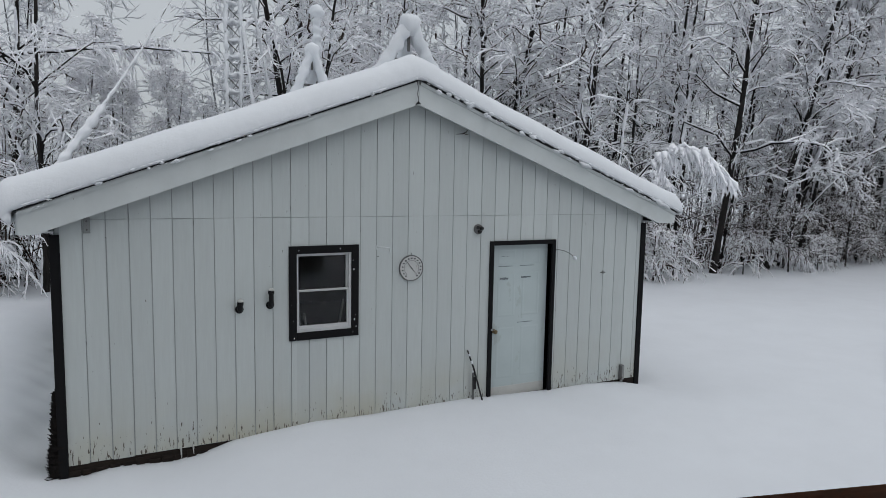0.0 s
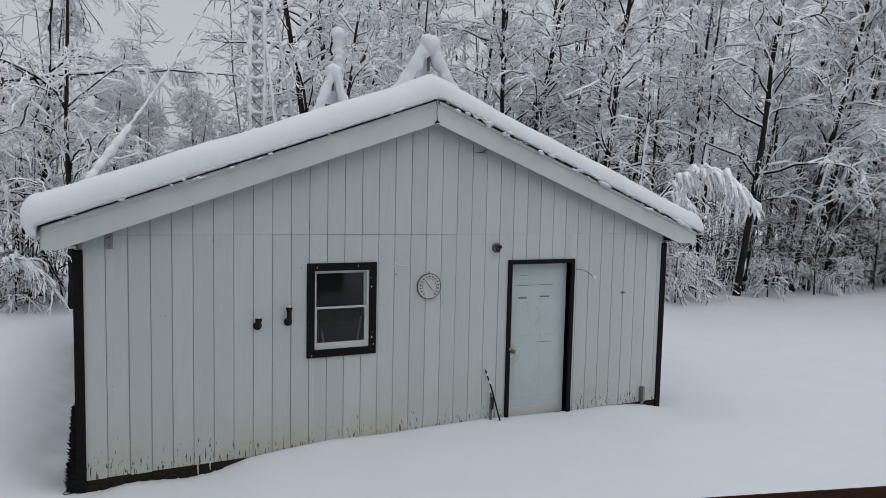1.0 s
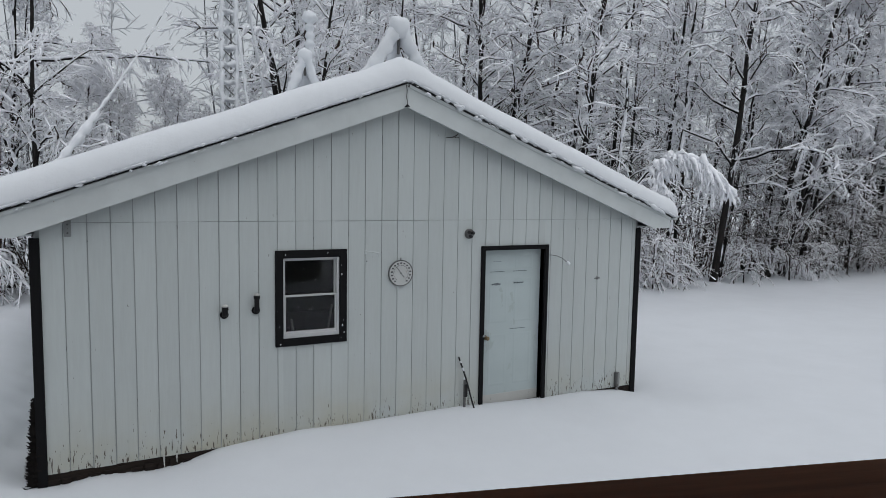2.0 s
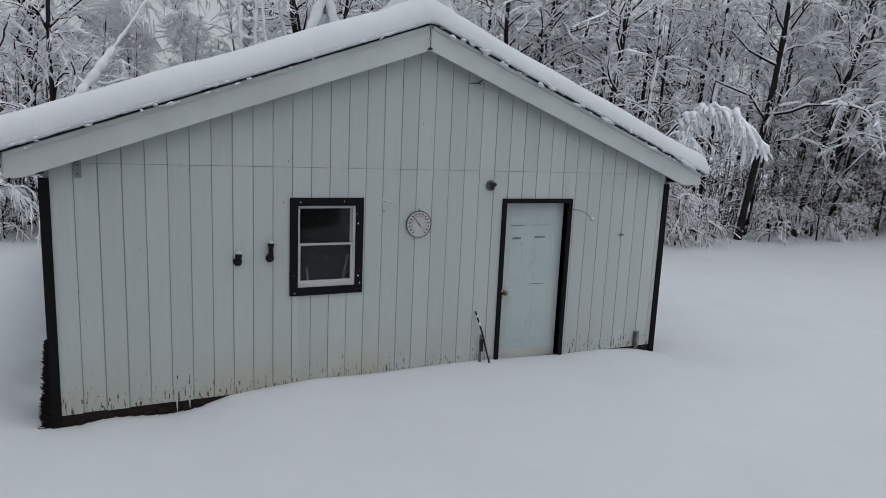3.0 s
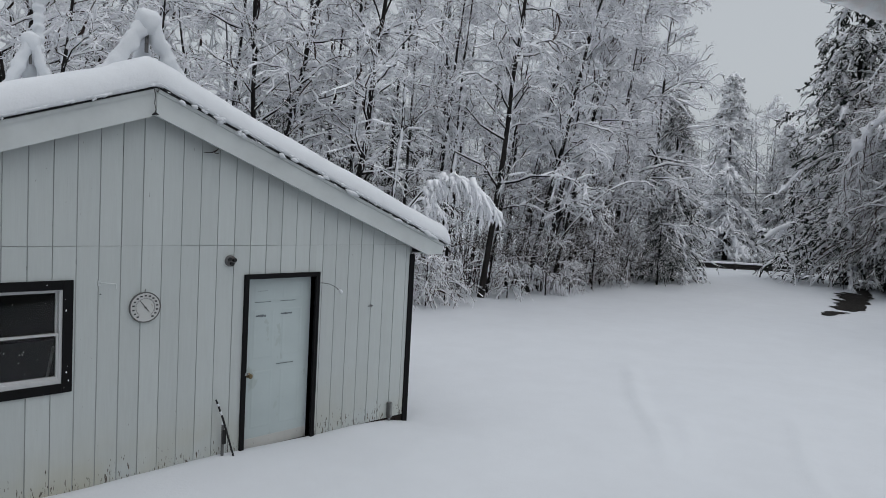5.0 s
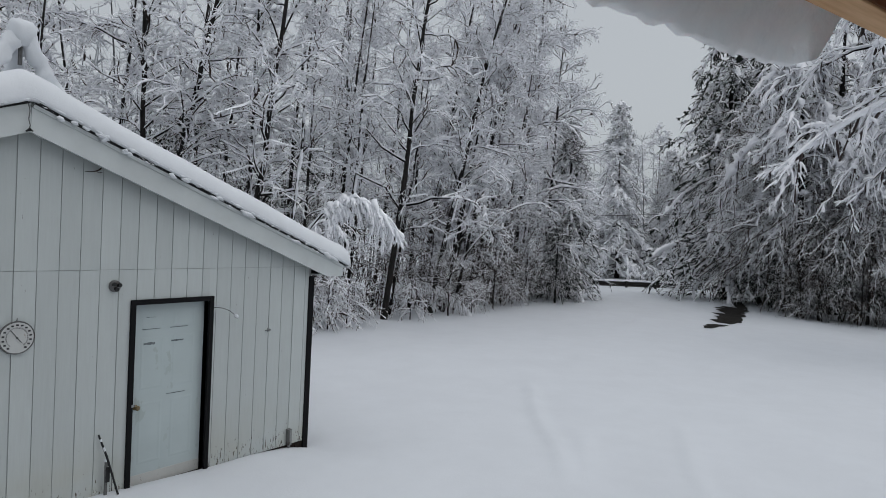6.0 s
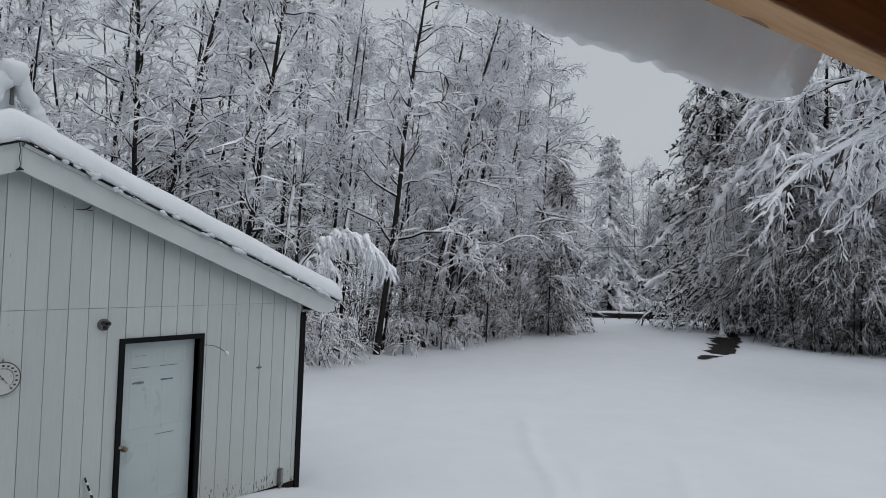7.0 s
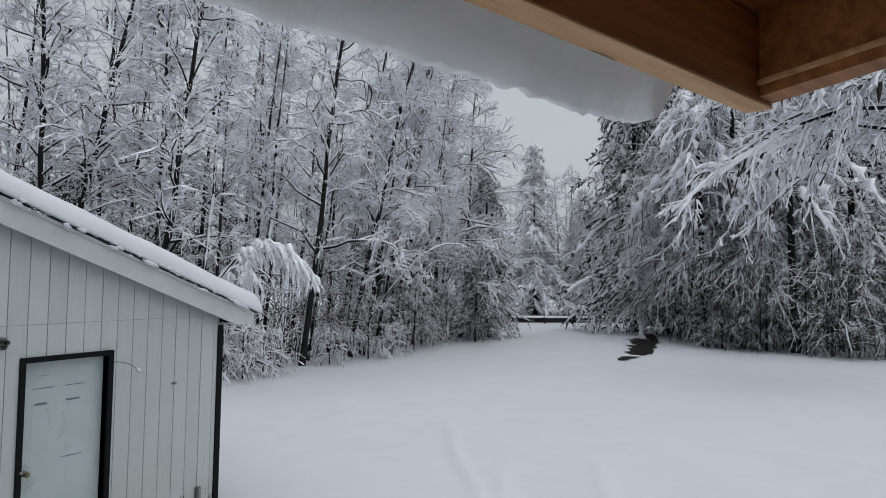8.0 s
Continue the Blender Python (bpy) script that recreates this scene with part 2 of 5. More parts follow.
def lumpy(bm, amount, size, seed=0.0):
    """Pushes the points of a mesh about by smooth noise, at two sizes."""
    for v in bm.verts:
        p = v.co / size + Vector((seed, seed * 1.7, 3.1))
        v.co += noise.noise_vector(p) * amount + noise.noise_vector(p * 2.7) * amount * 0.45
    return bm


def raw_mesh(name, verts, quads, smooth=True):
    me = bpy.data.meshes.new(name)
    verts, quads = np.asarray(verts, np.float32), np.asarray(quads, np.int32)
    me.vertices.add(len(verts))
    me.vertices.foreach_set("co", verts.ravel())
    me.loops.add(quads.size)
    me.loops.foreach_set("vertex_index", quads.ravel())
    me.polygons.add(len(quads))
    me.polygons.foreach_set("loop_start", np.arange(0, quads.size, 4, dtype=np.int32))
    me.polygons.foreach_set("use_smooth", np.full(len(quads), smooth))
    me.update(calc_edges=True)
    return me


def grid_mesh(name, X, Y, Z, smooth=True):
    """Quads over three arrays of the same two-dimensional shape."""
    r, c = X.shape
    idx = np.arange(r * c).reshape(r, c)
    quads = np.stack([idx[:-1, :-1], idx[1:, :-1], idx[1:, 1:], idx[:-1, 1:]], -1).reshape(-1, 4)
    return raw_mesh(name, np.stack([X, Y, Z], -1).reshape(-1, 3), quads, smooth)


# ---- the snow-covered ground ----
SILL_X = (-3.0, -0.6, -0.15, 0.2, 0.45, 0.72, 1.0, 1.25, 1.6, 1.95, 2.5, 3.15, 3.6, 4.5, 5.2, 5.75, 6.4, 7.0, 7.4, 8.2, 10.0)
SILL_Z = (0.36, 0.32, 0.27, 0.265, 0.307, 0.285, 0.265, 0.29, 0.385, 0.42, 0.455, 0.435, 0.445, 0.45, 0.415, 0.395, 0.395, 0.355, 0.28, 0.29, 0.34)


def soft_step(v, a, b):
    s = np.clip((v - a) / (b - a), 0, 1)
    return s * s * (3 - 2 * s)


def snow_height(x, y):
    x, y = np.asarray(x, float), np.asarray(y, float)
    far = soft_step(np.hypot(x - 4, y), 8, 30)
    z = 0.34 + 0.035 * np.sin(0.7 * x + 0.4 * y) * np.sin(0.5 * y - 0.3 * x + 1) + 0.02 * np.sin(1.9 * x + 0.7) * np.sin(1.6 * y + 2)
    z = z + far * (0.09 * np.sin(0.21 * x + 0.6) * np.sin(0.27 * y + 0.4))
    z = z + 0.012 * np.maximum(0, y - 12) * soft_step(y, 12, 30)
    wall = np.interp(x, SILL_X, SILL_Z)
    near = np.exp(-((np.minimum(y, 0) + 0.05) / 0.75) ** 2) * soft_step(x, -3, -0.3) * (1 - soft_step(x, 7.8, 9.8)) * (1 - soft_step(y, 0.4, 1.2))
    z = z + near * (wall - z)
    inside = soft_step(x, 0.02, 0.2) * (1 - soft_step(x, 7.15, 7.3)) * soft_step(y, 0.03, 0.2)
    z = z - 0.3 * inside * (y < 8)
    trough = np.exp(-((x + 0.05) / 0.42) ** 2) * soft_step(y, 0.0, 0.7) * (1 - soft_step(y, 7, 9))
    bank = np.exp(-((x + 1.25) / 0.7) ** 2) * soft_step(y, -0.8, 1.0) * (1 - soft_step(y, 8, 10))
    z = z - 0.2 * trough + 0.2 * bank + 0.05 * trough * np.sin(9 * x + 3 * y) * np.sin(6.5 * y - 4 * x)
    for (ax, ay), (bx, by), h in (((13.4, -0.1), (8.2, -3.6), 0.055), ((11.0, -2.35), (8.6, -3.7), 0.04), ((12.6, -3.4), (8.8, -5.1), 0.04), ((34, 8.5), (26, 1.5), -0.05)):
        ln = math.hypot(bx - ax, by - ay)
        u = ((x - ax) * (bx - ax) + (y - ay) * (by - ay)) / ln
        v = ((x - ax) * (by - ay) - (y - ay) * (bx - ax)) / ln + 0.05 * np.sin(u * 1.7)
        z = z + h * np.exp(-(v / 0.11) ** 2) * soft_step(u, 0, 1.2) * (1 - soft_step(u, ln - 1.2, ln))
    t2 = np.exp(-((x - 7.45) / 0.4) ** 2) * soft_step(y, -0.2, 0.5) * (1 - soft_step(y, 7, 9))
    return z - 0.12 * t2


def axis(lo, hi, step, out, grow=1.16):
    a = list(np.arange(lo, hi, step))
    for sign in (-1, 1):
        p, s = (a[0] if sign < 0 else a[-1]), step
        tail = []
        while abs(p) < out:
            s *= grow
            p += sign * s
            tail.append(p)
        a = tail[::-1] + a if sign < 0 else a + tail
    return np.array(a)


gx, gy = np.meshgrid(axis(-3, 13.5, 0.1, 900), axis(-6, 9, 0.1, 900), indexing="ij")
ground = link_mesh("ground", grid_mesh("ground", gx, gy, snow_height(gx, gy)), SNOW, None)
tagged(ground, "deep fresh white snow over open ground", "snow", kind="structure")


# ---- the garage ----
WIDE, DEPTH = 7.32, 7.6
SLOPE, RIDGE_X, RIDGE_Z = 0.37, 3.66, 4.31
SEAM = 2.772
WIN = (2.288, 2.918, 1.495, 2.372)
DOOR = (4.805, 5.708, 0.34, 2.39)
garage = thing("garage", "white painted wooden garage with black trim in deep snow", "garage")


def roof_under(x):
    return RIDGE_Z - 0.03 - SLOPE * abs(x - RIDGE_X)


def wall_top(x):
    return roof_under(x) - 0.03




def cut_cells(x0, x1, z0, z1):
    """Rectangles of a wall strip that are left around the window and the door."""
    xs = sorted({x0, x1, *[v for o in (WIN, DOOR) for v in o[:2] if x0 < v < x1]})
    for a, b in zip(xs, xs[1:]):
        mid, spans = (a + b) / 2, [(z0, z1)]
        for ox0, ox1, oz0, oz1 in (WIN, DOOR):
            if ox0 < mid < ox1:
                spans = [s for lo, hi in spans for s in ((lo, min(hi, oz0)), (max(lo, oz1), hi)) if s[1] - s[0] > 0.005]
        for lo, hi in spans:
            yield a, b, lo, hi


# framing layer behind the boards, with the openings cut through
bm = prism([(0.02, 2.6), (WIDE - 0.02, 2.6), (WIDE - 0.02, wall_top(WIDE)), (RIDGE_X, wall_top(RIDGE_X)), (0.02, wall_top(0))], -0.005, 0.1)
wall = part("wall", bm, DARK_GAP, garage, "vertically grooved white painted plywood siding")
cuts = sorted({0.02, WIDE - 0.02, RIDGE_X, *WIN[:2], *DOOR[:2]})
for a, b in zip(cuts, cuts[1:]):
    for x0, x1, lo, hi in cut_cells(a, b, 0.384, 2.6):
        part("sheathing", box(x0, x1, -0.005, 0.1, lo, hi), DARK_GAP, wall)

# siding boards between the grooves, a lower and an upper course
FIRST, PITCH, GAP = 0.243, 0.1987, 0.0095
edges = [0.05] + [FIRST + PITCH * k for k in range(36)] + [WIDE - 0.05]
rng_board = random.Random(4)
for a, b in zip(edges, edges[1:]):
    if b - a < 0.03:
        continue
    x0, x1 = a + GAP / 2 * rng_board.uniform(0.7, 1.3), b - GAP / 2 * rng_board.uniform(0.7, 1.3)
    proud = rng_board.uniform(-0.002, 0.002)
    bottom = 0.385 + rng_board.uniform(-0.006, 0.006)
    for c0, c1, lo, hi in cut_cells(x0, x1, bottom, SEAM - 0.0035):
        part("siding_board", box(c0, c1, -0.012 + proud, 0.004, lo, hi), SIDING, wall)
    z0 = SEAM + 0.0015
    if wall_top(x0) > z0 + 0.02 or wall_top(x1) > z0 + 0.02:
        top = [(x1, max(z0 + 0.002, wall_top(x1)))]
        if x0 < RIDGE_X < x1:
            top.append((RIDGE_X, wall_top(RIDGE_X)))
        top.append((x0, max(z0 + 0.002, wall_top(x0))))
        part("siding_board", prism([(x0, z0), (x1, z0), *top], -0.012 + rng_board.uniform(-0.002, 0.002), 0.004), SIDING, wall)

# other walls, floor and foundation
part("side_wall", box(0.0, 0.1, 0.1, DEPTH, 0.3, 2.85), SIDING, garage)
part("side_wall", box(WIDE - 0.1, WIDE, 0.1, DEPTH, 0.3, 2.85), SIDING, garage)
part("back_wall", prism([(0.1, 0.3), (WIDE - 0.1, 0.3), (WIDE - 0.1, 2.8), (RIDGE_X, wall_top(RIDGE_X)), (0.1, 2.8)], DEPTH - 0.1, DEPTH), UNLIT_INSIDE, garage)
# added panels that keep the view through the window dark
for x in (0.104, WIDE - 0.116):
    part("lining", box(x, x + 0.012, 0.11, DEPTH - 0.11, 0.34, 2.7), UNLIT_INSIDE, garage, "added near-black panel over the siding's inner face")
part("garage_floor", box(0.1, WIDE - 0.1, 0.1, DEPTH - 0.1, 0.2, 0.335), UNLIT_INSIDE, garage)
bm = box(0.03, WIDE - 0.03, -0.006, 0.09, 0.02, 0.383)
for k in range(60):
    x = 0.05 + k * 0.12
    box(x, x + random.uniform(0.06, 0.11), -0.014 - random.uniform(0, 0.012), -0.005, 0.03, 0.3 + random.uniform(0.0, 0.06), bm=bm)
part("foundation", bm, SILL_WOOD, garage, "dark rotted sill board over the foundation")

# corner boards
part("corner_board", box(-0.03, 0.055, -0.032, 0.0, 0.16, 2.63, 0.004), BLACK_TRIM, garage, "black painted corner board")
part("corner_board", box(-0.034, -0.0, 0.0, 0.085, 0.16, 2.63, 0.004), BLACK_TRIM, garage, "black painted corner board")
part("corner_board", box(WIDE - 0.055, WIDE + 0.03, -0.032, 0.0, 0.16, 2.64, 0.004), BLACK_TRIM, garage, "black painted corner board")
part("corner_board", box(WIDE, WIDE + 0.034, 0.0, 0.085, 0.16, 2.64, 0.004), BLACK_TRIM, garage, "black painted corner board")

# rake boards and boxed eave ends
LEFT_END, RIGHT_END, RAKE_Y, RAKE_H, CUT_Z = -0.262, 7.745, -0.175, 0.262, 2.645


def rake(x_end):
    s = -1 if x_end < RIDGE_X else 1
    x0 = RIDGE_X + s * 0.002
    top = RIDGE_Z - SLOPE * abs(x_end - RIDGE_X)
    xc = RIDGE_X + s * (RIDGE_Z - RAKE_H - CUT_Z) / SLOPE
    return prism([(x0, RIDGE_Z), (x_end, top), (x_end, CUT_Z), (xc, CUT_Z), (x0, RIDGE_Z - RAKE_H)], RAKE_Y, RAKE_Y + 0.035)


for x_end in (LEFT_END, RIGHT_END):
    part("rake_board", rake(x_end), WHITE_TRIM, garage, "white painted rake board")
    s = -1 if x_end < RIDGE_X else 1
    bm = bmesh.new()
    x_in = 0.0 if s < 0 else WIDE
    box(min(x_end, x_in), max(x_end, x_in), RAKE_Y + 0.035, DEPTH, CUT_Z + 0.012, CUT_Z + 0.03, bm=bm)
    part("soffit", bm, WHITE_TRIM, garage)
    part("eave_board", box(x_end - 0.0175, x_end + 0.0175, RAKE_Y + 0.036, DEPTH, CUT_Z, RIDGE_Z - 0.02 - SLOPE * abs(x_end - RIDGE_X)), WHITE_TRIM, garage)
    # sloping soffit under the gable overhang
    xe = WIDE if s > 0 else 0.0
    part("rake_soffit", prism([(RIDGE_X, roof_under(RIDGE_X) - 0.02), (xe, roof_under(xe) - 0.02), (xe, roof_under(xe)), (RIDGE_X, roof_under(RIDGE_X))], RAKE_Y + 0.036, 0.1), WHITE_TRIM, garage)

for s, xe in ((-1, LEFT_END), (1, RIGHT_END)):
    x0, dz = RIDGE_X + s * 0.012, -SLOPE * abs(xe - RIDGE_X)
    part("drip_edge", prism([(x0, RIDGE_Z - 0.006), (xe, RIDGE_Z + dz - 0.002), (xe, RIDGE_Z + dz - 0.04), (x0, RIDGE_Z - 0.044)], RAKE_Y - 0.014, RAKE_Y - 0.001), WHITE_TRIM, garage, "narrow white trim strip along the roof edge")

# roof deck with a ragged shingle edge
bm = bmesh.new()
for s, xe in ((-1, LEFT_END - 0.03), (1, RIGHT_END + 0.03)):
    ze = RIDGE_Z - SLOPE * abs(xe - RIDGE_X)
    prism([(RIDGE_X, RIDGE_Z + 0.003), (xe, ze + 0.003), (xe, ze + 0.016), (RIDGE_X, RIDGE_Z + 0.016)], RAKE_Y - 0.018, DEPTH + 0.2, bm)
roof = part("roof", bm, SHINGLE, garage, "dark shingled roof under snow")
rng_s = random.Random(11)
for s, xe in ((-1, LEFT_END), (1, RIGHT_END)):
    x = 0.05
    while x < abs(xe - RIDGE_X) - 0.05:
        wl_ = rng_s.uniform(0.05, 0.22)
        xa, xb = RIDGE_X + s * x, RIDGE_X + s * min(x + wl_, abs(xe - RIDGE_X))
        za, zb = RIDGE_Z - SLOPE * x, RIDGE_Z - SLOPE * abs(xb - RIDGE_X)
        d = rng_s.uniform(0.0, 0.008)
        part("shingle", prism([(xa, za + 0.016), (xb, zb + 0.016), (xb, zb + 0.024 + d), (xa, za + 0.024 + d)], RAKE_Y - 0.03 - rng_s.uniform(0, 0.018), RAKE_Y + 0.12), SHINGLE, roof)
        x += wl_ + rng_s.choice((0.005, 0.02, 0.05, 0.1))

# window
wx0, wx1, wz0, wz1 = WIN
T = 0.085
bm = bmesh.new()
for x0, x1, z0, z1 in ((wx0, wx0 + 0.012, wz0, wz1), (wx1 - 0.03, wx1, wz0, wz1), (wx0 + 0.012, wx1 - 0.03, wz1 - 0.014, wz1), (wx0 + 0.012, wx1 - 0.03, wz0, wz0 + 0.045)):
    box(x0, x1, -0.018, 0.075, z0, z1, 0.002, bm)
window = part("window", bm, SASH, garage, "black-trimmed double-hung window with white sashes")
part("trim", box(wx0 - T, wx0, -0.034, -0.008, wz0 - T, wz1 + T, 0.003), BLACK_TRIM, window, "black painted window trim")
part("trim", box(wx1, wx1 + T, -0.034, -0.008, wz0 - T, wz1 + T, 0.003), BLACK_TRIM, window, "black painted window trim")
part("trim", box(wx0, wx1, -0.033, -0.008, wz1, wz1 + T, 0.003), BLACK_TRIM, window, "black painted window trim")
part("trim", box(wx0, wx1, -0.036, -0.008, wz0 - T, wz0, 0.003), BLACK_TRIM, window, "black painted window trim")
MEET = 1.955


def sash(z0, z1, y, bottom):
    bm = bmesh.new()
    x0, x1, w = wx0 + 0.012, wx1 - 0.03, 0.019
    for a, b, c, d in ((x0, x0 + w, z0, z1), (x1 - w, x1, z0, z1), (x0 + w, x1 - w, z1 - w, z1), (x0 + w, x1 - w, z0, z0 + bottom)):
        box(a, b, y, y + 0.03, c, d, 0.002, bm)
    part("sash", bm, SASH, window)
    pane = part("pane", box(x0 + w, x1 - w, y + 0.012, y + 0.016, z0 + bottom, z1 - w), GLASS, window, "dark reflecting glass pane")
    pane.visible_shadow = False


sash(MEET - 0.012, wz1 - 0.014, 0.02, 0.02)
sash(wz0 + 0.045, MEET + 0.01, -0.012, 0.026)

rng_k = random.Random(19)
for x, z, r in ((2.87, 2.30, 0.009), (2.885, 2.215, 0.012), (2.53, 2.25, 0.006), (2.62, 1.62, 0.006), (2.46, 1.83, 0.007), (2.58, 1.80, 0.006), (2.72, 1.74, 0.006), (2.94, 2.18, 0.012), (2.255, 1.44, 0.01), (2.95, 1.60, 0.012), (2.97, 1.52, 0.01), (2.31, 2.41, 0.008), (2.78, 2.42, 0.007), (2.41, 2.05, 0.005), (2.66, 2.12, 0.005)):
    y = -0.034 if not (wx0 < x < wx1 and wz0 < z < wz1) else (0.03 if z > MEET else -0.002)
    part("snow_speck", rod(bmesh.new(), [(x, y + 0.002, z - r), (x, y - r * 0.5, z), (x + 0.3 * r, y + 0.002, z + r)], [r * 0.25, r * 0.6, r * 0.2], 7), SNOW_ROOF, window)

for k in range(26):
    x, z, r = rng_k.uniform(wx0 - 0.08, wx1 + 0.08), rng_k.uniform(wz0 - 0.08, wz1 + 0.08), rng_k.uniform(0.0025, 0.0055)
    y = -0.035 if not (wx0 < x < wx1 and wz0 < z < wz1) else (0.03 if z > MEET else -0.002)
    part("snow_speck", rod(bmesh.new(), [(x, y + 0.002, z - r), (x, y - r * 0.5, z), (x + 0.5 * r, y + 0.002, z + 1.4 * r)], [r * 0.3, r * 0.7, r * 0.2], 6), SNOW_ROOF, window)

# door
dx0, dx1, dz0, dz1 = DOOR
door = part("door", box(dx0 + 0.004, dx1 - 0.004, 0.07, 0.112, dz0 + 0.02, dz1 - 0.004), DOOR_PAINT, garage, "pale blue-white six-panel steel door, closed")
part("trim", box(dx0 - 0.055, dx0, -0.04, 0.1, dz0 - 0.15, dz1 + 0.055, 0.003), BLACK_TRIM, door, "black painted door trim")
part("trim", box(dx1, dx1 + 0.055, -0.04, 0.1, dz0 - 0.15, dz1 + 0.055, 0.003), BLACK_TRIM, door, "black painted door trim")
part("trim", box(dx0, dx1, -0.04, 0.1, dz1, dz1 + 0.055, 0.003), BLACK_TRIM, door, "black painted door trim")
part("threshold", box(dx0, dx1, -0.02, 0.1, dz0 - 0.06, dz0 + 0.015, 0.004), SILL_WOOD, door)
part("sweep", box(dx0 + 0.006, dx1 - 0.006, 0.064, 0.07, dz0 + 0.03, dz0 + 0.17), PALE, door, "off-white kick strip")
for z0, z1 in ((2.13, 2.32), (1.44, 2.02), (0.62, 1.30)):
    for x0, x1 in ((dx0 + 0.12, dx0 + 0.40), (dx0 + 0.50, dx0 + 0.78)):
        bm = bmesh.new()
        o = [bm.verts.new((x, 0.0695, z)) for x, z in ((x0, z0), (x1, z0), (x1, z1), (x0, z1))]
        r = [bm.verts.new((x, 0.0675, z)) for x, z in ((x0 + 0.02, z0 + 0.02), (x1 - 0.02, z0 + 0.02), (x1 - 0.02, z1 - 0.02), (x0 + 0.02, z1 - 0.02))]
        i = [bm.verts.new((x, 0.0685, z)) for x, z in ((x0 + 0.045, z0 + 0.045), (x1 - 0.045, z0 + 0.045), (x1 - 0.045, z1 - 0.045), (x0 + 0.045, z1 - 0.045))]
        for p, q in ((o, r), (r, i)):
            for k in range(4):
                bm.faces.new((p[k], p[(k + 1) % 4], q[(k + 1) % 4], q[k]))
        bm.faces.new(i)
        part("panel", bm, DOOR_PAINT, door)
# dirt lines and the embossed panels' shadow lines, drawn as thin grey strips
for x0, x1, z, h in ((4.935, 5.15, 2.105, 0.006), (5.27, 5.49, 2.105, 0.006), (4.96, 5.09, 1.945, 0.028), (5.29, 5.44, 1.952, 0.018), (5.25, 5.48, 1.352, 0.008), (4.98, 5.10, 2.235, 0.004)):
    rng_s.seed(int(x0 * 1000))
    low = [(x0 + (x1 - x0) * k / 7, z - h * rng_s.uniform(0.3, 0.6)) for k in range(8)]
    high = [(x, z + h * rng_s.uniform(0.3, 0.6)) for x, _ in reversed(low)]
    part("scuff", prism(low + high, 0.0625, 0.0645), PANEL_LINE, door, "grey dash of dirt and painted shadow along a panel line")
knob = part("knob", rod(bmesh.new(), [(dx0 + 0.085, y, 1.262) for y in (0.07, 0.062, 0.06, 0.035, 0.025, 0.012, 0.004)], [0.03, 0.03, 0.012, 0.012, 0.024, 0.028, 0.016], 14), BRASS, door, "small round tarnished brass knob", True)
part("hasp", box(dx0 - 0.02, dx0 + 0.02, -0.047, -0.04, 1.30, 1.325), GREY_METAL, door)

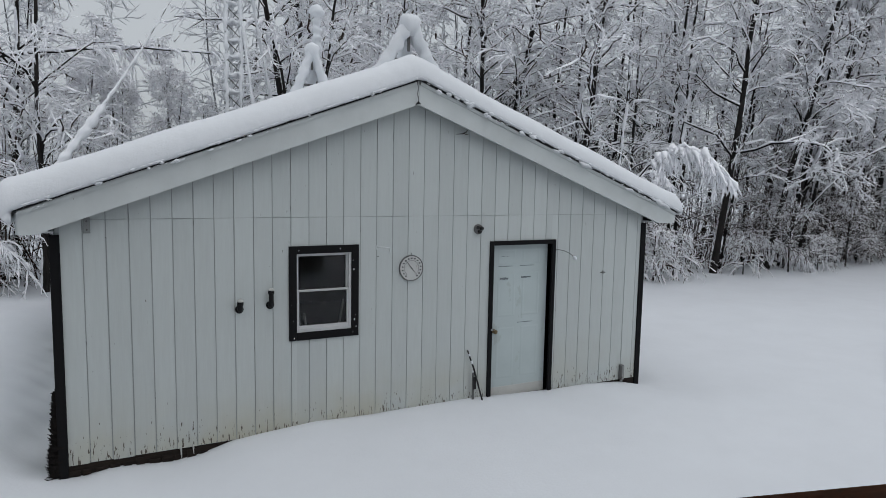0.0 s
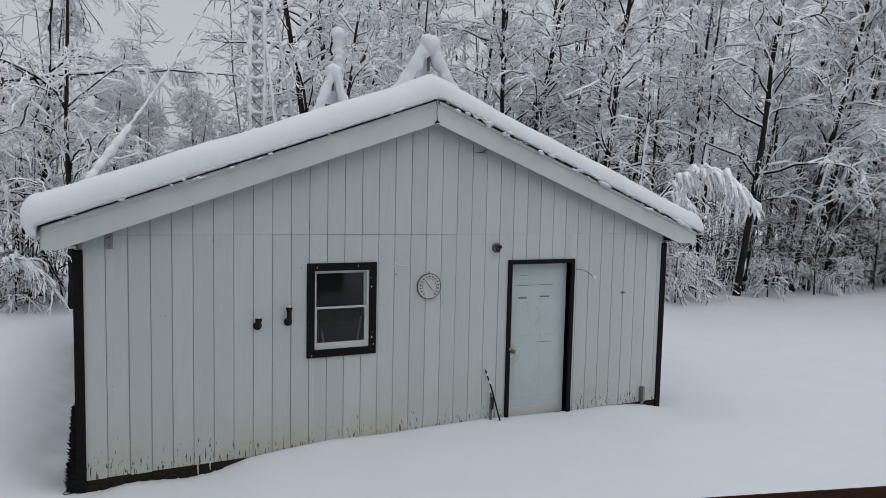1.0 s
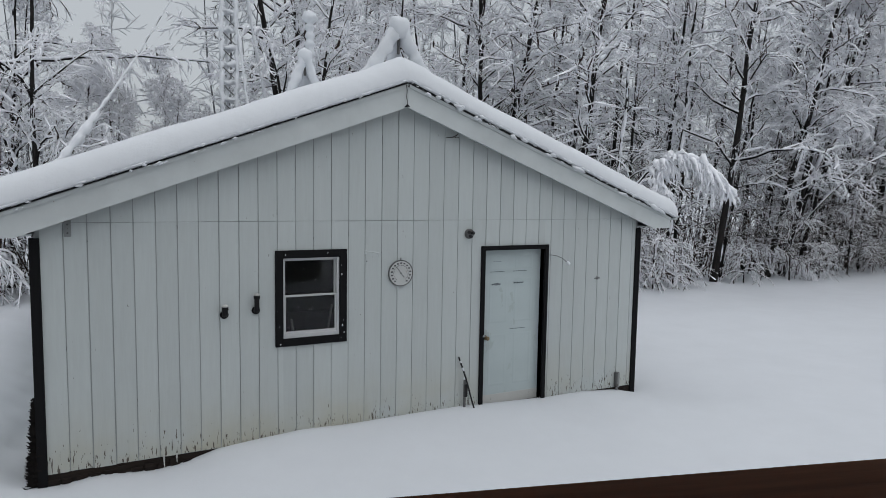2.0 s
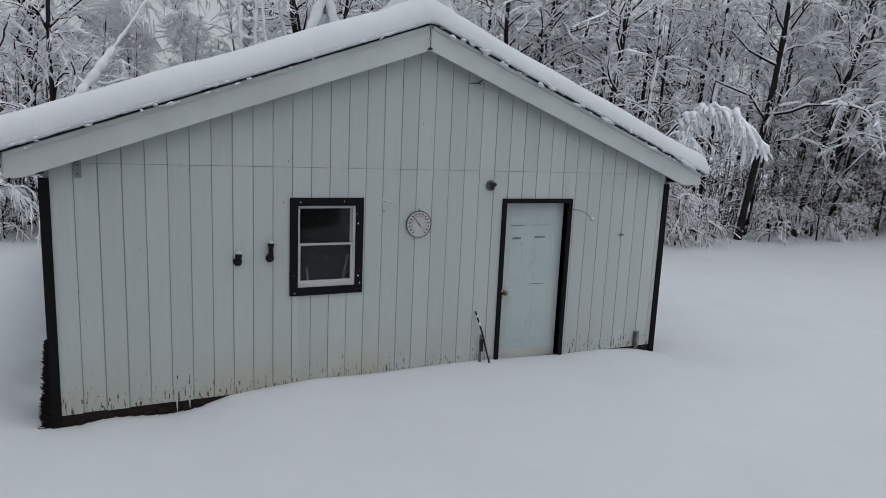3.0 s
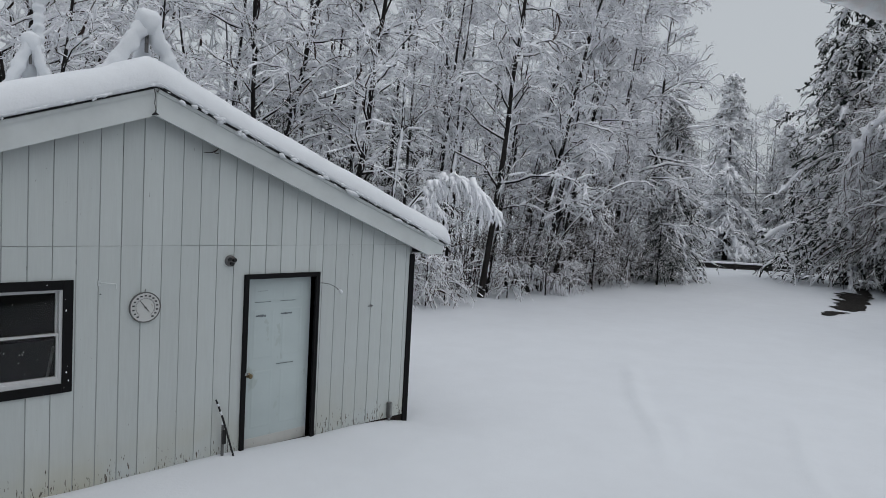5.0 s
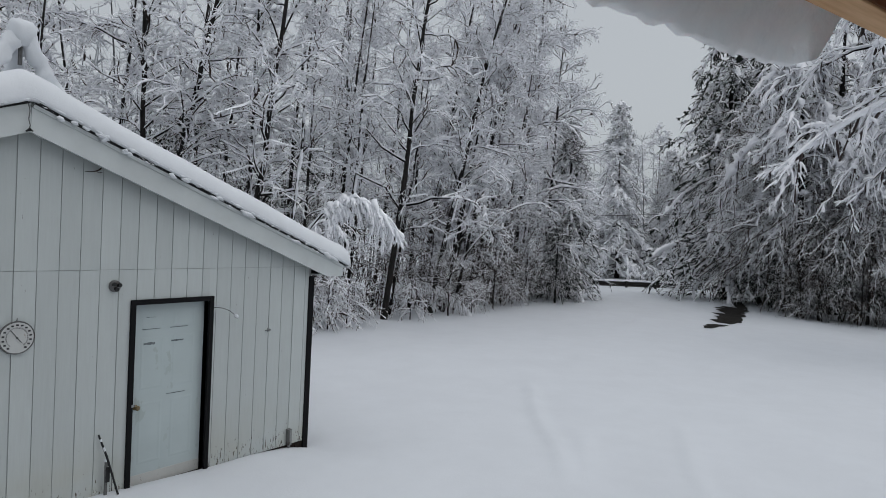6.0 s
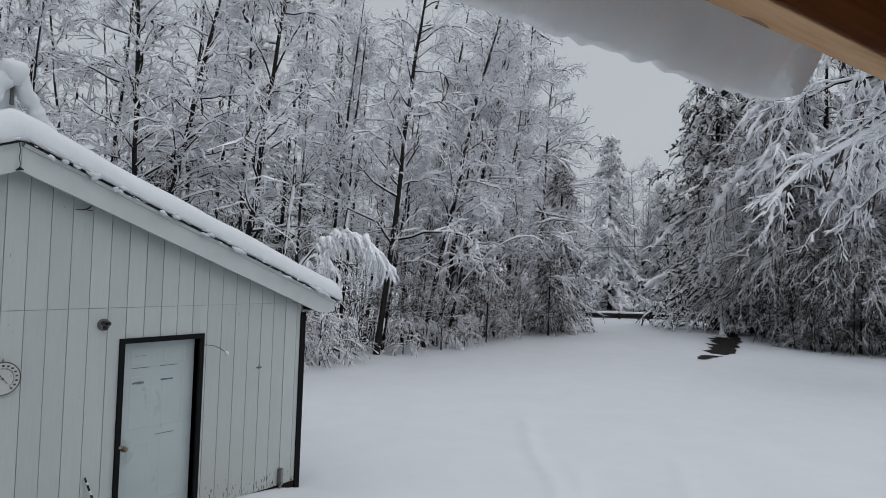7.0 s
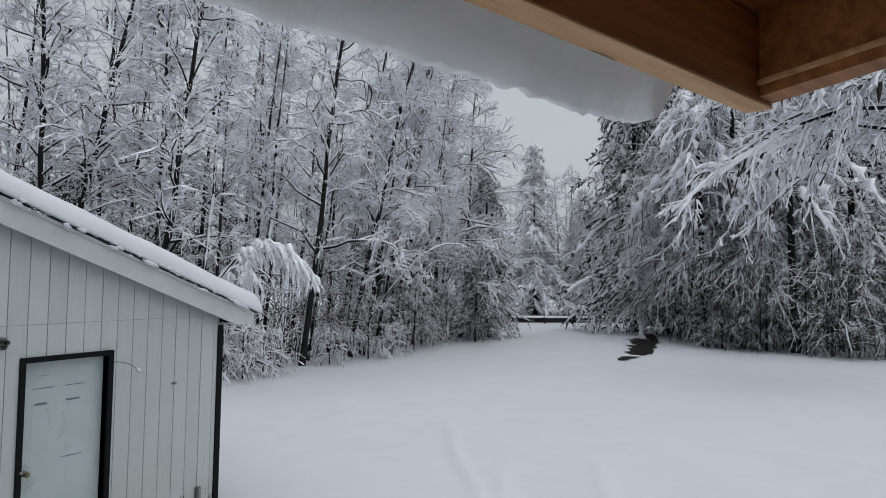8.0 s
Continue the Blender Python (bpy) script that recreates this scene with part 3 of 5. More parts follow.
# ---- snow on the garage roof ----
def roof_snow_mesh():
    prof_u = np.concatenate([-1 + 0.1 * np.linspace(0, 1, 24) ** 2, np.linspace(-0.89, 0.89, 130), 1 - 0.1 * np.linspace(1, 0, 24) ** 2])
    ys = np.concatenate([[0, 0.004, 0.02, 0.045, 0.08, 0.13, 0.2, 0.3, 0.45, 0.65], np.linspace(0.9, DEPTH + 0.35, 40)]) + RAKE_Y - 0.055
    half_l, half_r = RIDGE_X - LEFT_END + 0.17, RIGHT_END - RIDGE_X + 0.15
    rows = []
    for k, y in enumerate(ys):
        d = y - ys[0]
        edge = np.sqrt(np.clip(1 - (1 - np.clip(d / 0.26, 0, 1)) ** 2, 0, 1))
        row = []
        for u in prof_u:
            half, sgn = (half_l, -1) if u < 0 else (half_r, 1)
            deep = 0.29 if u < 0 else 0.275
            run = half * (1 - abs(u))
            end = min(run, 0.3) / 0.3
            dx = sgn * (half * abs(u) * (half - deep / 2) / (half - 0.3) if run >= 0.3 else half - deep / 2)
            lump = noise.noise(Vector((dx * 1.3, y * 1.3, 0))) * 0.02 + noise.noise(Vector((dx * 5, y * 5, 3))) * 0.007
            thick = (deep + lump) * edge
            jag = noise.noise(Vector((dx * 9, 7.0, 1))) * 0.012 if k < 3 else 0
            phi = math.pi * (0.5 - 0.95 * (1 - end))
            swell = 1 + 0.25 * noise.noise(Vector((2.0, y * 3, 5)))
            px = RIDGE_X + dx + sgn * 0.5 * deep * (0.5 + 0.5 * edge) * 1.1 * swell * math.cos(phi)
            pz = RIDGE_Z + 0.026 - SLOPE * abs(dx) + 0.5 * thick * (1 + math.sin(phi)) + (0.02 if abs(dx) < 0.3 else 0) * edge + jag * 0.4
            pz -= (0.13 if u < 0 else 0.04) * (1 - math.sin(phi)) / 2
            if px > LEFT_END - 0.03 and u < 0:
                pz = max(pz, RIDGE_Z + 0.022 - SLOPE * (RIDGE_X - px))
            row.append((px, y + jag, pz))
        rows.append(row)
    A = np.array(rows)
    top = A.copy()
    # the under face: close the slab against the roof
    low = A.copy()
    dxs = low[:, :, 0] - RIDGE_X
    low[:, :, 2] = RIDGE_Z + 0.018 - SLOPE * np.abs(dxs) - (np.where(prof_u < 0, 0.11, 0.04) * np.clip((np.abs(prof_u) - 0.965) / 0.035, 0, 1))[None, :]
    low[:, :, 0] = np.maximum(low[:, :, 0], LEFT_END - 0.034)
    low[:, :, 2] = np.maximum(low[:, :, 2], RIDGE_Z + 0.018 - SLOPE * np.abs(low[:, :, 0] - RIDGE_X) - np.where(low[:, :, 0] < LEFT_END, 0.02, 0.05))
    low[0, :, 1] += 0.02
    r, c = A.shape[:2]
    verts = np.concatenate([top.reshape(-1, 3), low.reshape(-1, 3)])
    idx = np.arange(r * c).reshape(r, c)
    q = [np.stack([idx[:-1, :-1], idx[:-1, 1:], idx[1:, 1:], idx[1:, :-1]], -1).reshape(-1, 4)]
    lo = idx + r * c
    q.append(np.stack([lo[:-1, :-1], lo[1:, :-1], lo[1:, 1:], lo[:-1, 1:]], -1).reshape(-1, 4))
    for line in (idx[0], idx[-1][::-1], idx[::-1, 0], idx[:, -1]):
        q.append(np.stack([line[:-1], line[:-1] + r * c, line[1:] + r * c, line[1:]], -1))
    return raw_mesh("roof_snow", verts, np.concatenate(q))


roof_snow = link_mesh("roof_snow", roof_snow_mesh(), SNOW_ROOF, None)
for sign, reach_x in ((-1, RIDGE_X - LEFT_END - 0.04), (1, RIGHT_END - RIDGE_X + 0.1)):
    pts, rad = [], []
    for k in range(330):
        dx = reach_x * k / 329
        n1_, n2_ = noise.noise(Vector((dx * 7, sign * 5, 1))), noise.noise(Vector((dx * 23, sign * 9, 4)))
        pts.append((RIDGE_X + sign * dx, RAKE_Y - 0.05 - 0.006 * n2_, RIDGE_Z + 0.04 - SLOPE * dx - 0.012 * n1_ - 0.008 * n2_))
        rad.append(max(0.004, 0.007 + 0.015 * n1_ + 0.02 * n2_))
    part("crust", rod(bmesh.new(), pts, rad, 6), SNOW_ROOF, roof_snow, "crumbling edge of the snow", True)
rng_c = np.random.default_rng(64)
for sign, reach_x, count in ((-1, RIDGE_X - LEFT_END, 22), (1, RIGHT_END - RIDGE_X, 44)):
    bits = []
    for k in range(count):
        dx = reach_x * rng_c.uniform(0.02, 0.99)
        r = 0.03 * rng_c.uniform(0.3, 1.0) ** 1.6 * (1.0 if sign > 0 else 0.55)
        c = np.array([RIDGE_X + sign * dx, RAKE_Y - 0.055, RIDGE_Z + 0.02 - SLOPE * dx - rng_c.uniform(0, 0.05)])
        way = np.array([sign * 1.0, 0, -SLOPE]) * r * rng_c.uniform(0.8, 4.0)
        P_ = c + np.array([-1, -0.35, 0.35, 1])[:, None] * way + rng_c.normal(0, 0.2 * r, (4, 3))
        R_ = r * np.array([[0.25, 1.0, 0.9, 0.2]])
        bits.append((P_[None], R_))
    bm = bmesh.new()
    for P_, R_ in bits:
        rod(bm, P_[0].tolist(), R_[0].tolist(), 7)
    tagged(part("crumbs", lumpy(bm, 0.012, 0.04), SNOW_ROOF, roof_snow, "loose crumbs of snow along the shingles", True), kind="stuff")
tagged(roof_snow, "thick rounded blanket of snow on the garage roof", "snow")


# ---- fixtures on the garage wall ----
def fill_pipe(x, z0, z1, label):
    """A black elbow that leaves the wall and turns up to an open end with a snow cap."""
    p = thing("fill_pipe", label, "pipe", (x, -0.012, z0), "fill pipes")
    r = 0.026
    bend = [(0, 0.02, 0.03), (0, -0.02, 0.03), (0, -0.045, 0.036), (0, -0.062, 0.055), (0, -0.066, 0.08), (0, -0.066, z1 - z0)]
    part("elbow", rod(bmesh.new(), bend, [r, r, r * 1.1, r * 1.1, r, r], 12), BLACK_PLASTIC, p, "", True)
    part("socket", rod(bmesh.new(), [(0, -0.066, z1 - z0 - 0.035), (0, -0.066, z1 - z0)], r * 1.3, 12), BLACK_PLASTIC, p)
    part("flange", rod(bmesh.new(), [(0, 0.004, 0.03), (0, -0.012, 0.03)], r * 1.7, 12), BLACK_PLASTIC, p)
    part("cap", rod(bmesh.new(), [(0, -0.066, z1 - z0), (0, -0.066, z1 - z0 + 0.012), (0, -0.066, z1 - z0 + 0.026)], [r * 1.2, r * 1.25, r * 0.5], 12), PALE, p, "snow-dusted pale cap", True)
    return p


fill_pipe(1.676, 1.775, 1.895, "short black plastic elbow pipe on the siding")
fill_pipe(1.998, 1.80, 1.995, "tall black plastic elbow pipe with a pale cap")

# dial thermometer
TH = thing("thermometer", "round white dial thermometer with a black needle", "thermometer", (3.66, -0.014, 2.157))
RT = 0.152
part("case", rod(bmesh.new(), [(0, 0.006, 0), (0, -0.012, 0), (0, -0.02, 0)], [RT, RT, RT * 0.985], 40), GREY_METAL, TH)
part("dial", rod(bmesh.new(), [(0, -0.018, 0), (0, -0.0215, 0)], RT * 0.94, 40), DIAL, TH)
bm = bmesh.new()
for k in range(48):
    a0, a1 = 2 * math.pi * k / 48, 2 * math.pi * (k + 1) / 48
    vs = [bm.verts.new((r * math.cos(a), y, r * math.sin(a))) for a in (a0, a1) for r, y in ((RT * 0.94, -0.02), (RT * 1.01, -0.024), (RT * 1.02, -0.01))]
    bm.faces.new((vs[0], vs[1], vs[4], vs[3]))
    bm.faces.new((vs[1], vs[2], vs[5], vs[4]))
part("rim", bm, STEEL, TH, "dark weathered rim")
for k in range(15):
    a = radians(232 - k * 284 / 14)
    bm = bmesh.new()
    box(-0.011, 0.011, -0.0245, -0.0222, -0.0075, 0.0075, bm=bm)
    bmesh.ops.transform(bm, matrix=Matrix.Translation((0.118 * math.cos(a), 0, 0.118 * math.sin(a))), verts=bm.verts)
    part("figure", bm, INK, TH)
bm = bmesh.new()
for k in range(71):
    a = radians(232 - k * 284 / 70)
    c, s_ = math.cos(a), math.sin(a)
    vs = [bm.verts.new((r * c + w * s_, -0.0228, r * s_ - w * c)) for r, w in ((0.086, 0.0012), (0.098, 0.0012), (0.098, -0.0012), (0.086, -0.0012))]
    bm.faces.new(vs)
part("scale", bm, INK, TH)
bm = box(-0.0025, 0.0025, -0.03, -0.027, -0.06, 0.092)
bmesh.ops.transform(bm, matrix=Matrix.Rotation(radians(-38), 4, "Y"), verts=bm.verts)
part("needle", bm, INK, TH)
part("hub", rod(bmesh.new(), [(0, -0.022, 0), (0, -0.033, 0)], 0.009, 10), INK, TH)
part("hanger", rod(bmesh.new(), [(0, -0.006, RT), (0.004, -0.01, RT + 0.03)], 0.006, 6), GREY_METAL, TH)

# round lamp base
LB = thing("outdoor_light", "round grey outdoor light base without bulb", "light", (4.57, -0.014, 2.603))
part("plate", rod(bmesh.new(), [(0, 0.004, 0), (0, -0.018, 0), (0, -0.03, 0)], [0.062, 0.062, 0.05], 20), STEEL, LB, "", True)
for dx, dz in ((-0.022, 0.018), (0.024, 0.01), (0.0, -0.026)):
    part("socket", rod(bmesh.new(), [(dx, -0.025, dz), (dx * 1.4, -0.062, dz * 1.3)], [0.018, 0.021], 12), RUBBER, LB)

# bracket hook
HK = thing("wall_hook", "small white metal hook on the siding", "hook", (3.26, -0.014, 2.41))
part("arm", rod(bmesh.new(), [(-0.03, 0, 0.01), (-0.02, -0.03, 0.012), (0.05, -0.06, 0.005), (0.1, -0.06, -0.002)], 0.006, 8), WHITE_TRIM, HK)
part("plate", box(-0.045, -0.02, -0.006, 0.004, -0.02, 0.03), WHITE_TRIM, HK)
part("tip", rod(bmesh.new(), [(0.1, -0.06, -0.002), (0.104, -0.062, -0.05)], 0.005, 8), WHITE_TRIM, HK)
part("screw", rod(bmesh.new(), [(-0.018, 0.002, -0.1), (-0.018, -0.008, -0.1)], 0.007, 8), STEEL, HK)

# loose cable at the door, snow on its end
CB = thing("loose_cable", "thin drooping cable with a snow clump on its end", "cable", (5.765, -0.03, 2.305))
pts = [(0, 0.02, 0.0), (0.03, -0.02, 0.004), (0.1, -0.05, -0.008), (0.18, -0.07, -0.045), (0.25, -0.08, -0.105)]
part("wire", rod(bmesh.new(), pts, 0.0045, 6), STEEL, CB)
part("snow_clump", rod(bmesh.new(), [(0.235, -0.08, -0.085), (0.25, -0.08, -0.1), (0.268, -0.085, -0.12), (0.275, -0.085, -0.14)], [0.008, 0.024, 0.022, 0.004], 10), SNOW_ROOF, CB, "", True)

# small latch, conduit box, bracket by the eave
LT = thing("latch", "small rusty metal latch on the siding", "latch", (6.6, -0.014, 1.965))
part("plate", box(-0.012, 0.012, -0.008, 0.003, -0.022, 0.022), GREY_METAL, LT)
part("bolt", rod(bmesh.new(), [(-0.055, -0.014, 0.0), (0.03, -0.014, 0.0)], 0.007, 8), STEEL, LT)
CD = thing("conduit_box", "grey metal conduit box low on the wall", "utility box", (7.0, -0.014, 0.22))
part("pipe", rod(bmesh.new(), [(0, -0.03, 0.0), (0, -0.03, 0.2)], 0.018, 10), GREY_METAL, CD)
part("housing", box(-0.03, 0.03, -0.055, 0.003, 0.17, 0.385, 0.006), STEEL, CD)
part("cover", box(-0.01, 0.022, -0.061, -0.055, 0.18, 0.375), GREY_METAL, CD)
BR = thing("eave_bracket", "small weathered metal bracket under the eave", "bracket", (0.283, -0.014, 2.715))
part("plate", box(-0.03, 0.03, -0.012, 0.003, -0.075, 0.075, 0.003), GREY_METAL, BR)
part("screw", rod(bmesh.new(), [(0, -0.012, 0.04), (0, -0.02, 0.04)], 0.009, 8), STEEL, BR)
part("screw", rod(bmesh.new(), [(0, -0.012, -0.04), (0, -0.02, -0.04)], 0.009, 8), STEEL, BR)

# wire that hangs from the gable peak
PW = thing("peak_wire", "dark wire hanging loose from the gable peak", "wire", (RIDGE_X, RAKE_Y - 0.012, 4.3))
part("strand", rod(bmesh.new(), [(-0.03, 0, 0.0), (-0.02, -0.012, -0.07), (-0.028, -0.01, -0.14), (-0.015, -0.014, -0.2), (-0.03, -0.012, -0.25)], 0.005, 6), STEEL, PW)
part("strand", rod(bmesh.new(), [(0.02, 0, 0.01), (0.0, -0.012, -0.03), (-0.015, -0.012, -0.02)], 0.006, 6), STEEL, PW)
part("knot", rod(bmesh.new(), [(-0.05, -0.01, -0.255), (-0.02, -0.02, -0.235), (0.01, -0.012, -0.245)], [0.006, 0.016, 0.006], 8), RUBBER, PW)
TW = thing("stray_twig", "thin dead twig caught on the gable siding", "twig", (4.36, -0.014, 3.77))
part("stem", rod(bmesh.new(), [(-0.13, -0.01, -0.02), (-0.05, -0.025, -0.012), (0.0, -0.02, 0.01), (0.03, -0.008, 0.035)], [0.003, 0.006, 0.007, 0.004], 6), TWIG, TW)
part("side_stem", rod(bmesh.new(), [(-0.03, -0.02, -0.004), (-0.01, -0.03, -0.02), (0.03, -0.02, -0.012)], 0.004, 6), TWIG, TW)

# stick and hose end that lean beside the door
ST = thing("leaning_stick", "dark bent stick leaning on the wall beside the door", "stick", (4.45, -0.05, 0.35))
part("shaft", rod(bmesh.new(), [(0.2, -0.09, 0.0), (0.13, -0.07, 0.25), (0.07, -0.03, 0.5), (0.0, 0.015, 0.73)], [0.011, 0.011, 0.012, 0.01], 8), RUBBER, ST)
for a, b in ((0.56, 0.6), (0.66, 0.685)):
    part("snow_patch", rod(bmesh.new(), [(0.07 - 0.07 * (a - 0.5) / 0.23, -0.036 + 0.045 * (a - 0.5) / 0.23, a), (0.07 - 0.07 * (b - 0.5) / 0.23, -0.036 + 0.045 * (b - 0.5) / 0.23, b)], 0.012, 8), SNOW_ROOF, ST)
SP = thing("garden_stake", "weathered grey stake standing in the snow", "stake", (4.525, -0.07, 0.32))
part("post", box(-0.016, 0.012, -0.01, 0.012, 0.0, 0.48, 0.003), STEEL, SP)
part("clip", box(-0.012, 0.03, -0.022, -0.008, 0.26, 0.42, 0.004), RUBBER, SP)
part("snow_cap", rod(bmesh.new(), [(0.0, 0, 0.475), (0.0, 0, 0.495), (0, 0, 0.51)], [0.018, 0.02, 0.006], 8), SNOW_ROOF, SP, "", True)

# drips of pale paint or ice at the sill
for x in (1.07, 1.19):
    ic = thing("icicle", "thin pale icicle at the rotted sill", "icicle", (x, -0.02, 0.385), "icicles on the sill")
    part("shaft", rod(bmesh.new(), [(0, 0, 0.02), (0.003, 0, -0.06), (0.006, 0.0, -0.12)], [0.009, 0.007, 0.002], 6), PALE, ic)

# shaggy dead weeds against the corner
rng_w = np.random.default_rng(8)


def weed_mesh(n):
    bm = bmesh.new()
    for k in range(n):
        z = 0.95 * rng_w.uniform(0.0, 1.0) ** 1.3
        w = 0.06 * (1 - z / 1.0) + 0.010
        y = rng_w.uniform(-0.03, 0.25)
        l_ = rng_w.uniform(0.02, 0.08) * (1.1 - 0.6 * z)
        p = Vector((-rng_w.uniform(0, w), y, z))
        d = Vector((-1, rng_w.uniform(-0.6, 0.3), rng_w.uniform(-0.5, 0.7))).normalized()
        rod(bm, [p + Vector((0.05, 0, 0)), p + d * l_ * 0.6, p + d * l_ + Vector((0, 0, 0.01))], [0.012, 0.008, 0.001], 3)
    return bm


WD = thing("dead_weeds", "dark shaggy dead weeds against the garage corner", "weeds", (-0.03, 0.0, 0.14))
part("stalks", weed_mesh(900), WEED, WD)
part("root_mat", box(-0.06, 0.0, 0.0, 0.25, -0.1, 0.42, 0.02), WEED, WD)

# things inside the dark garage
for x, y, h, dx in ((2.75, 0.5, 1.77, 0.2), (2.66, 0.45, 1.64, -0.2)):
    sk = thing("tool_handle", "pale wooden tool handle leaning inside the window", "tool handle", (x, y, 0.335))
    part("shaft", rod(bmesh.new(), [(0, 0, 0), (dx, -0.15, h - 0.335)], 0.013, 8), GREY_METAL, sk)
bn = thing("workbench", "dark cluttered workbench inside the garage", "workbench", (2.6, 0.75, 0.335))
part("top", box(-1.0, 1.0, -0.25, 0.35, 0.9, 0.95, 0.005), UNLIT_INSIDE, bn)
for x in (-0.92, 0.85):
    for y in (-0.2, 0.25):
        part("leg", box(x, x + 0.07, y, y + 0.07, 0, 0.9), UNLIT_INSIDE, bn)


# ---- roof tripods under snow ----
def roof_tripod(y, top, spread, mast):
    tp = thing("roof_tripod", "snow-laden metal tripod mount on the roof ridge", "antenna mount", (RIDGE_X + 0.1, y, 4.33), "tripods on the ridge")
    head = Vector((0, 0, top - 4.33 - 0.1))
    for ang in (0, 180, 80):
        foot = Vector((spread * math.cos(radians(ang)), spread * math.sin(radians(ang)), 0))
        foot.z = -SLOPE * abs(foot.x + 0.1) + 0.0
        part("leg", rod(bmesh.new(), [foot, head], 0.014, 8), STEEL, tp)
        pts, rad = [], []
        for k in range(22):
            u = k / 21
            w = noise.noise(Vector((ang, y, k * 0.55)))
            pts.append(foot.lerp(head, u) + Vector((0, -0.015, 0.03)))
            rad.append((0.096 - 0.022 * u) * (1 + 0.4 * w))
        part("snow_coat", lumpy(rod(bmesh.new(), pts, rad, 16), 0.032, 0.11, ang + y), SNOW_ROOF, tp, "thick clinging snow", True)
    part("mast", rod(bmesh.new(), [head - Vector((0, 0, 0.3)), head + Vector((0, 0, mast))], 0.02, 8), STEEL, tp)
    cap = [(0, 0, head.z - 0.12), (0, 0, head.z - 0.02), (0, 0, head.z + 0.06), (0, 0, head.z + 0.11), (0, 0, head.z + 0.14)]
    part("snow_cap", lumpy(rod(bmesh.new(), cap, [0.085, 0.118, 0.122, 0.088, 0.02], 20), 0.025, 0.12, y), SNOW_ROOF, tp, "rounded cap of snow", True)
    clod = [(0.02 + 0.05 * k, 0, head.z * 0.3 - 0.02 * k) for k in range(-2, 3)]
    part("snow_clod", lumpy(rod(bmesh.new(), clod, [0.03, 0.07, 0.08, 0.07, 0.03], 14), 0.03, 0.1, y + 5), SNOW_ROOF, tp, "clod of snow caught between the legs", True)
    part("crossbar", rod(bmesh.new(), [(-spread * 0.55, 0, head.z * 0.42), (spread * 0.55, 0, head.z * 0.42)], 0.016, 8), STEEL, tp)
    return tp


roof_tripod(0.35, 5.13, 0.56, 0.02)
tripod_back = roof_tripod(4.0, 5.38, 0.42, 0.02)
tripod_back.location.x -= 0.12
pole = thing("antenna_pole", "snow-crusted pole behind the roof ridge", "pole", (3.8, 4.3, 4.2))
part("shaft", rod(bmesh.new(), [(0, 0, 0), (0.01, 0, 0.9), (0, 0, 1.9)], [0.03, 0.03, 0.02], 8), STEEL, pole)
coat_r = [0.075 + 0.022 * math.sin(k * 1.9) + (0.035 if 22 < k < 27 else 0) for k in range(28)]
coat_r[-1] = 0.03
part("snow_coat", lumpy(rod(bmesh.new(), [(0.0, -0.02, 0.75 + 0.043 * k) for k in range(28)], coat_r, 14), 0.028, 0.09, 2.0), SNOW_ROOF, pole, "clinging snow", True)


# ---- lattice tower and its guys, coated with rime ----
tower = thing("lattice_tower", "snow-crusted steel lattice antenna tower", "tower", (3.28, 9.2, 0.3))
cor = [Vector((0.19 * math.cos(a), 0.19 * math.sin(a), 0)) for a in (radians(90), radians(210), radians(330))]
rng_t = random.Random(17)
for c in cor:
    part("leg", rod(bmesh.new(), [c, c + Vector((0, 0, 13))], 0.028, 6), TOWER, tower)
    pts = [c + Vector((rng_t.gauss(0, 0.012), -0.01 + rng_t.gauss(0, 0.012), 0.08 * k)) for k in range(163)]
    part("snow_coat", rod(bmesh.new(), pts, [max(0.02, rng_t.gauss(0.044, 0.013)) for p in pts], 7), RIME, tower, "clinging snow", True)
for i in range(3):
    a, b = cor[i], cor[(i + 1) % 3]
    for k in range(33):
        z = k * 0.4 + rng_t.gauss(0, 0.008)
        part("brace", rod(bmesh.new(), [b + Vector((0, 0, z + 0.06)), a + Vector((0, 0, z + 0.37))], 0.013, 5), STEEL if i == 1 else TOWER, tower)
        pts = [a.lerp(b, u) + Vector((0, 0, z + 0.02 + 0.018 * math.sin(u * 9 + k) + rng_t.gauss(0, 0.012))) for u in (0, 0.14, 0.3, 0.46, 0.62, 0.78, 0.9, 1)]
        fat = rng_t.uniform(0.038, 0.066)
        part("snow_on_rung", lumpy(rod(bmesh.new(), pts, [max(0.018, rng_t.gauss(fat, 0.014)) for p in pts], 7), 0.03, 0.09, k + 40 * i), RIME, tower, "", True)


def guy(foot, head, r0, r1, label):
    g = thing("guy_wire", label, "guy wire", foot, "guys of the tower")
    f, h = Vector((0, 0, 0)), Vector(head) - Vector(foot)
    n, pts, rad = 90, [], []
    for k in range(n):
        s = k / (n - 1)
        w = noise.noise(Vector((k * 0.55, foot[0], 2)))
        pts.append(f.lerp(h, s) + Vector((0.02 * w, 0, -0.35 * math.sin(math.pi * s) + 0.02)))
        rad.append(max(0.011, (r1 + (r0 - r1) * (1 - 0.72 * float(soft_step(s, 0.27, 0.33)) - 0.28 * float(soft_step(s, 0.33, 0.6)))) * (1 + 0.9 * w)))
    part("cable", rod(bmesh.new(), [f.lerp(h, k / 20) + Vector((0, 0, -0.35 * math.sin(math.pi * k / 20))) for k in range(21)], 0.008, 5), STEEL, g)
    part("snow_sleeve", lumpy(rod(bmesh.new(), pts, rad, 10), 0.3 * r0 + 0.002, 0.1, foot[0]), RIME, g, "sleeve of clinging snow", True)
    return g


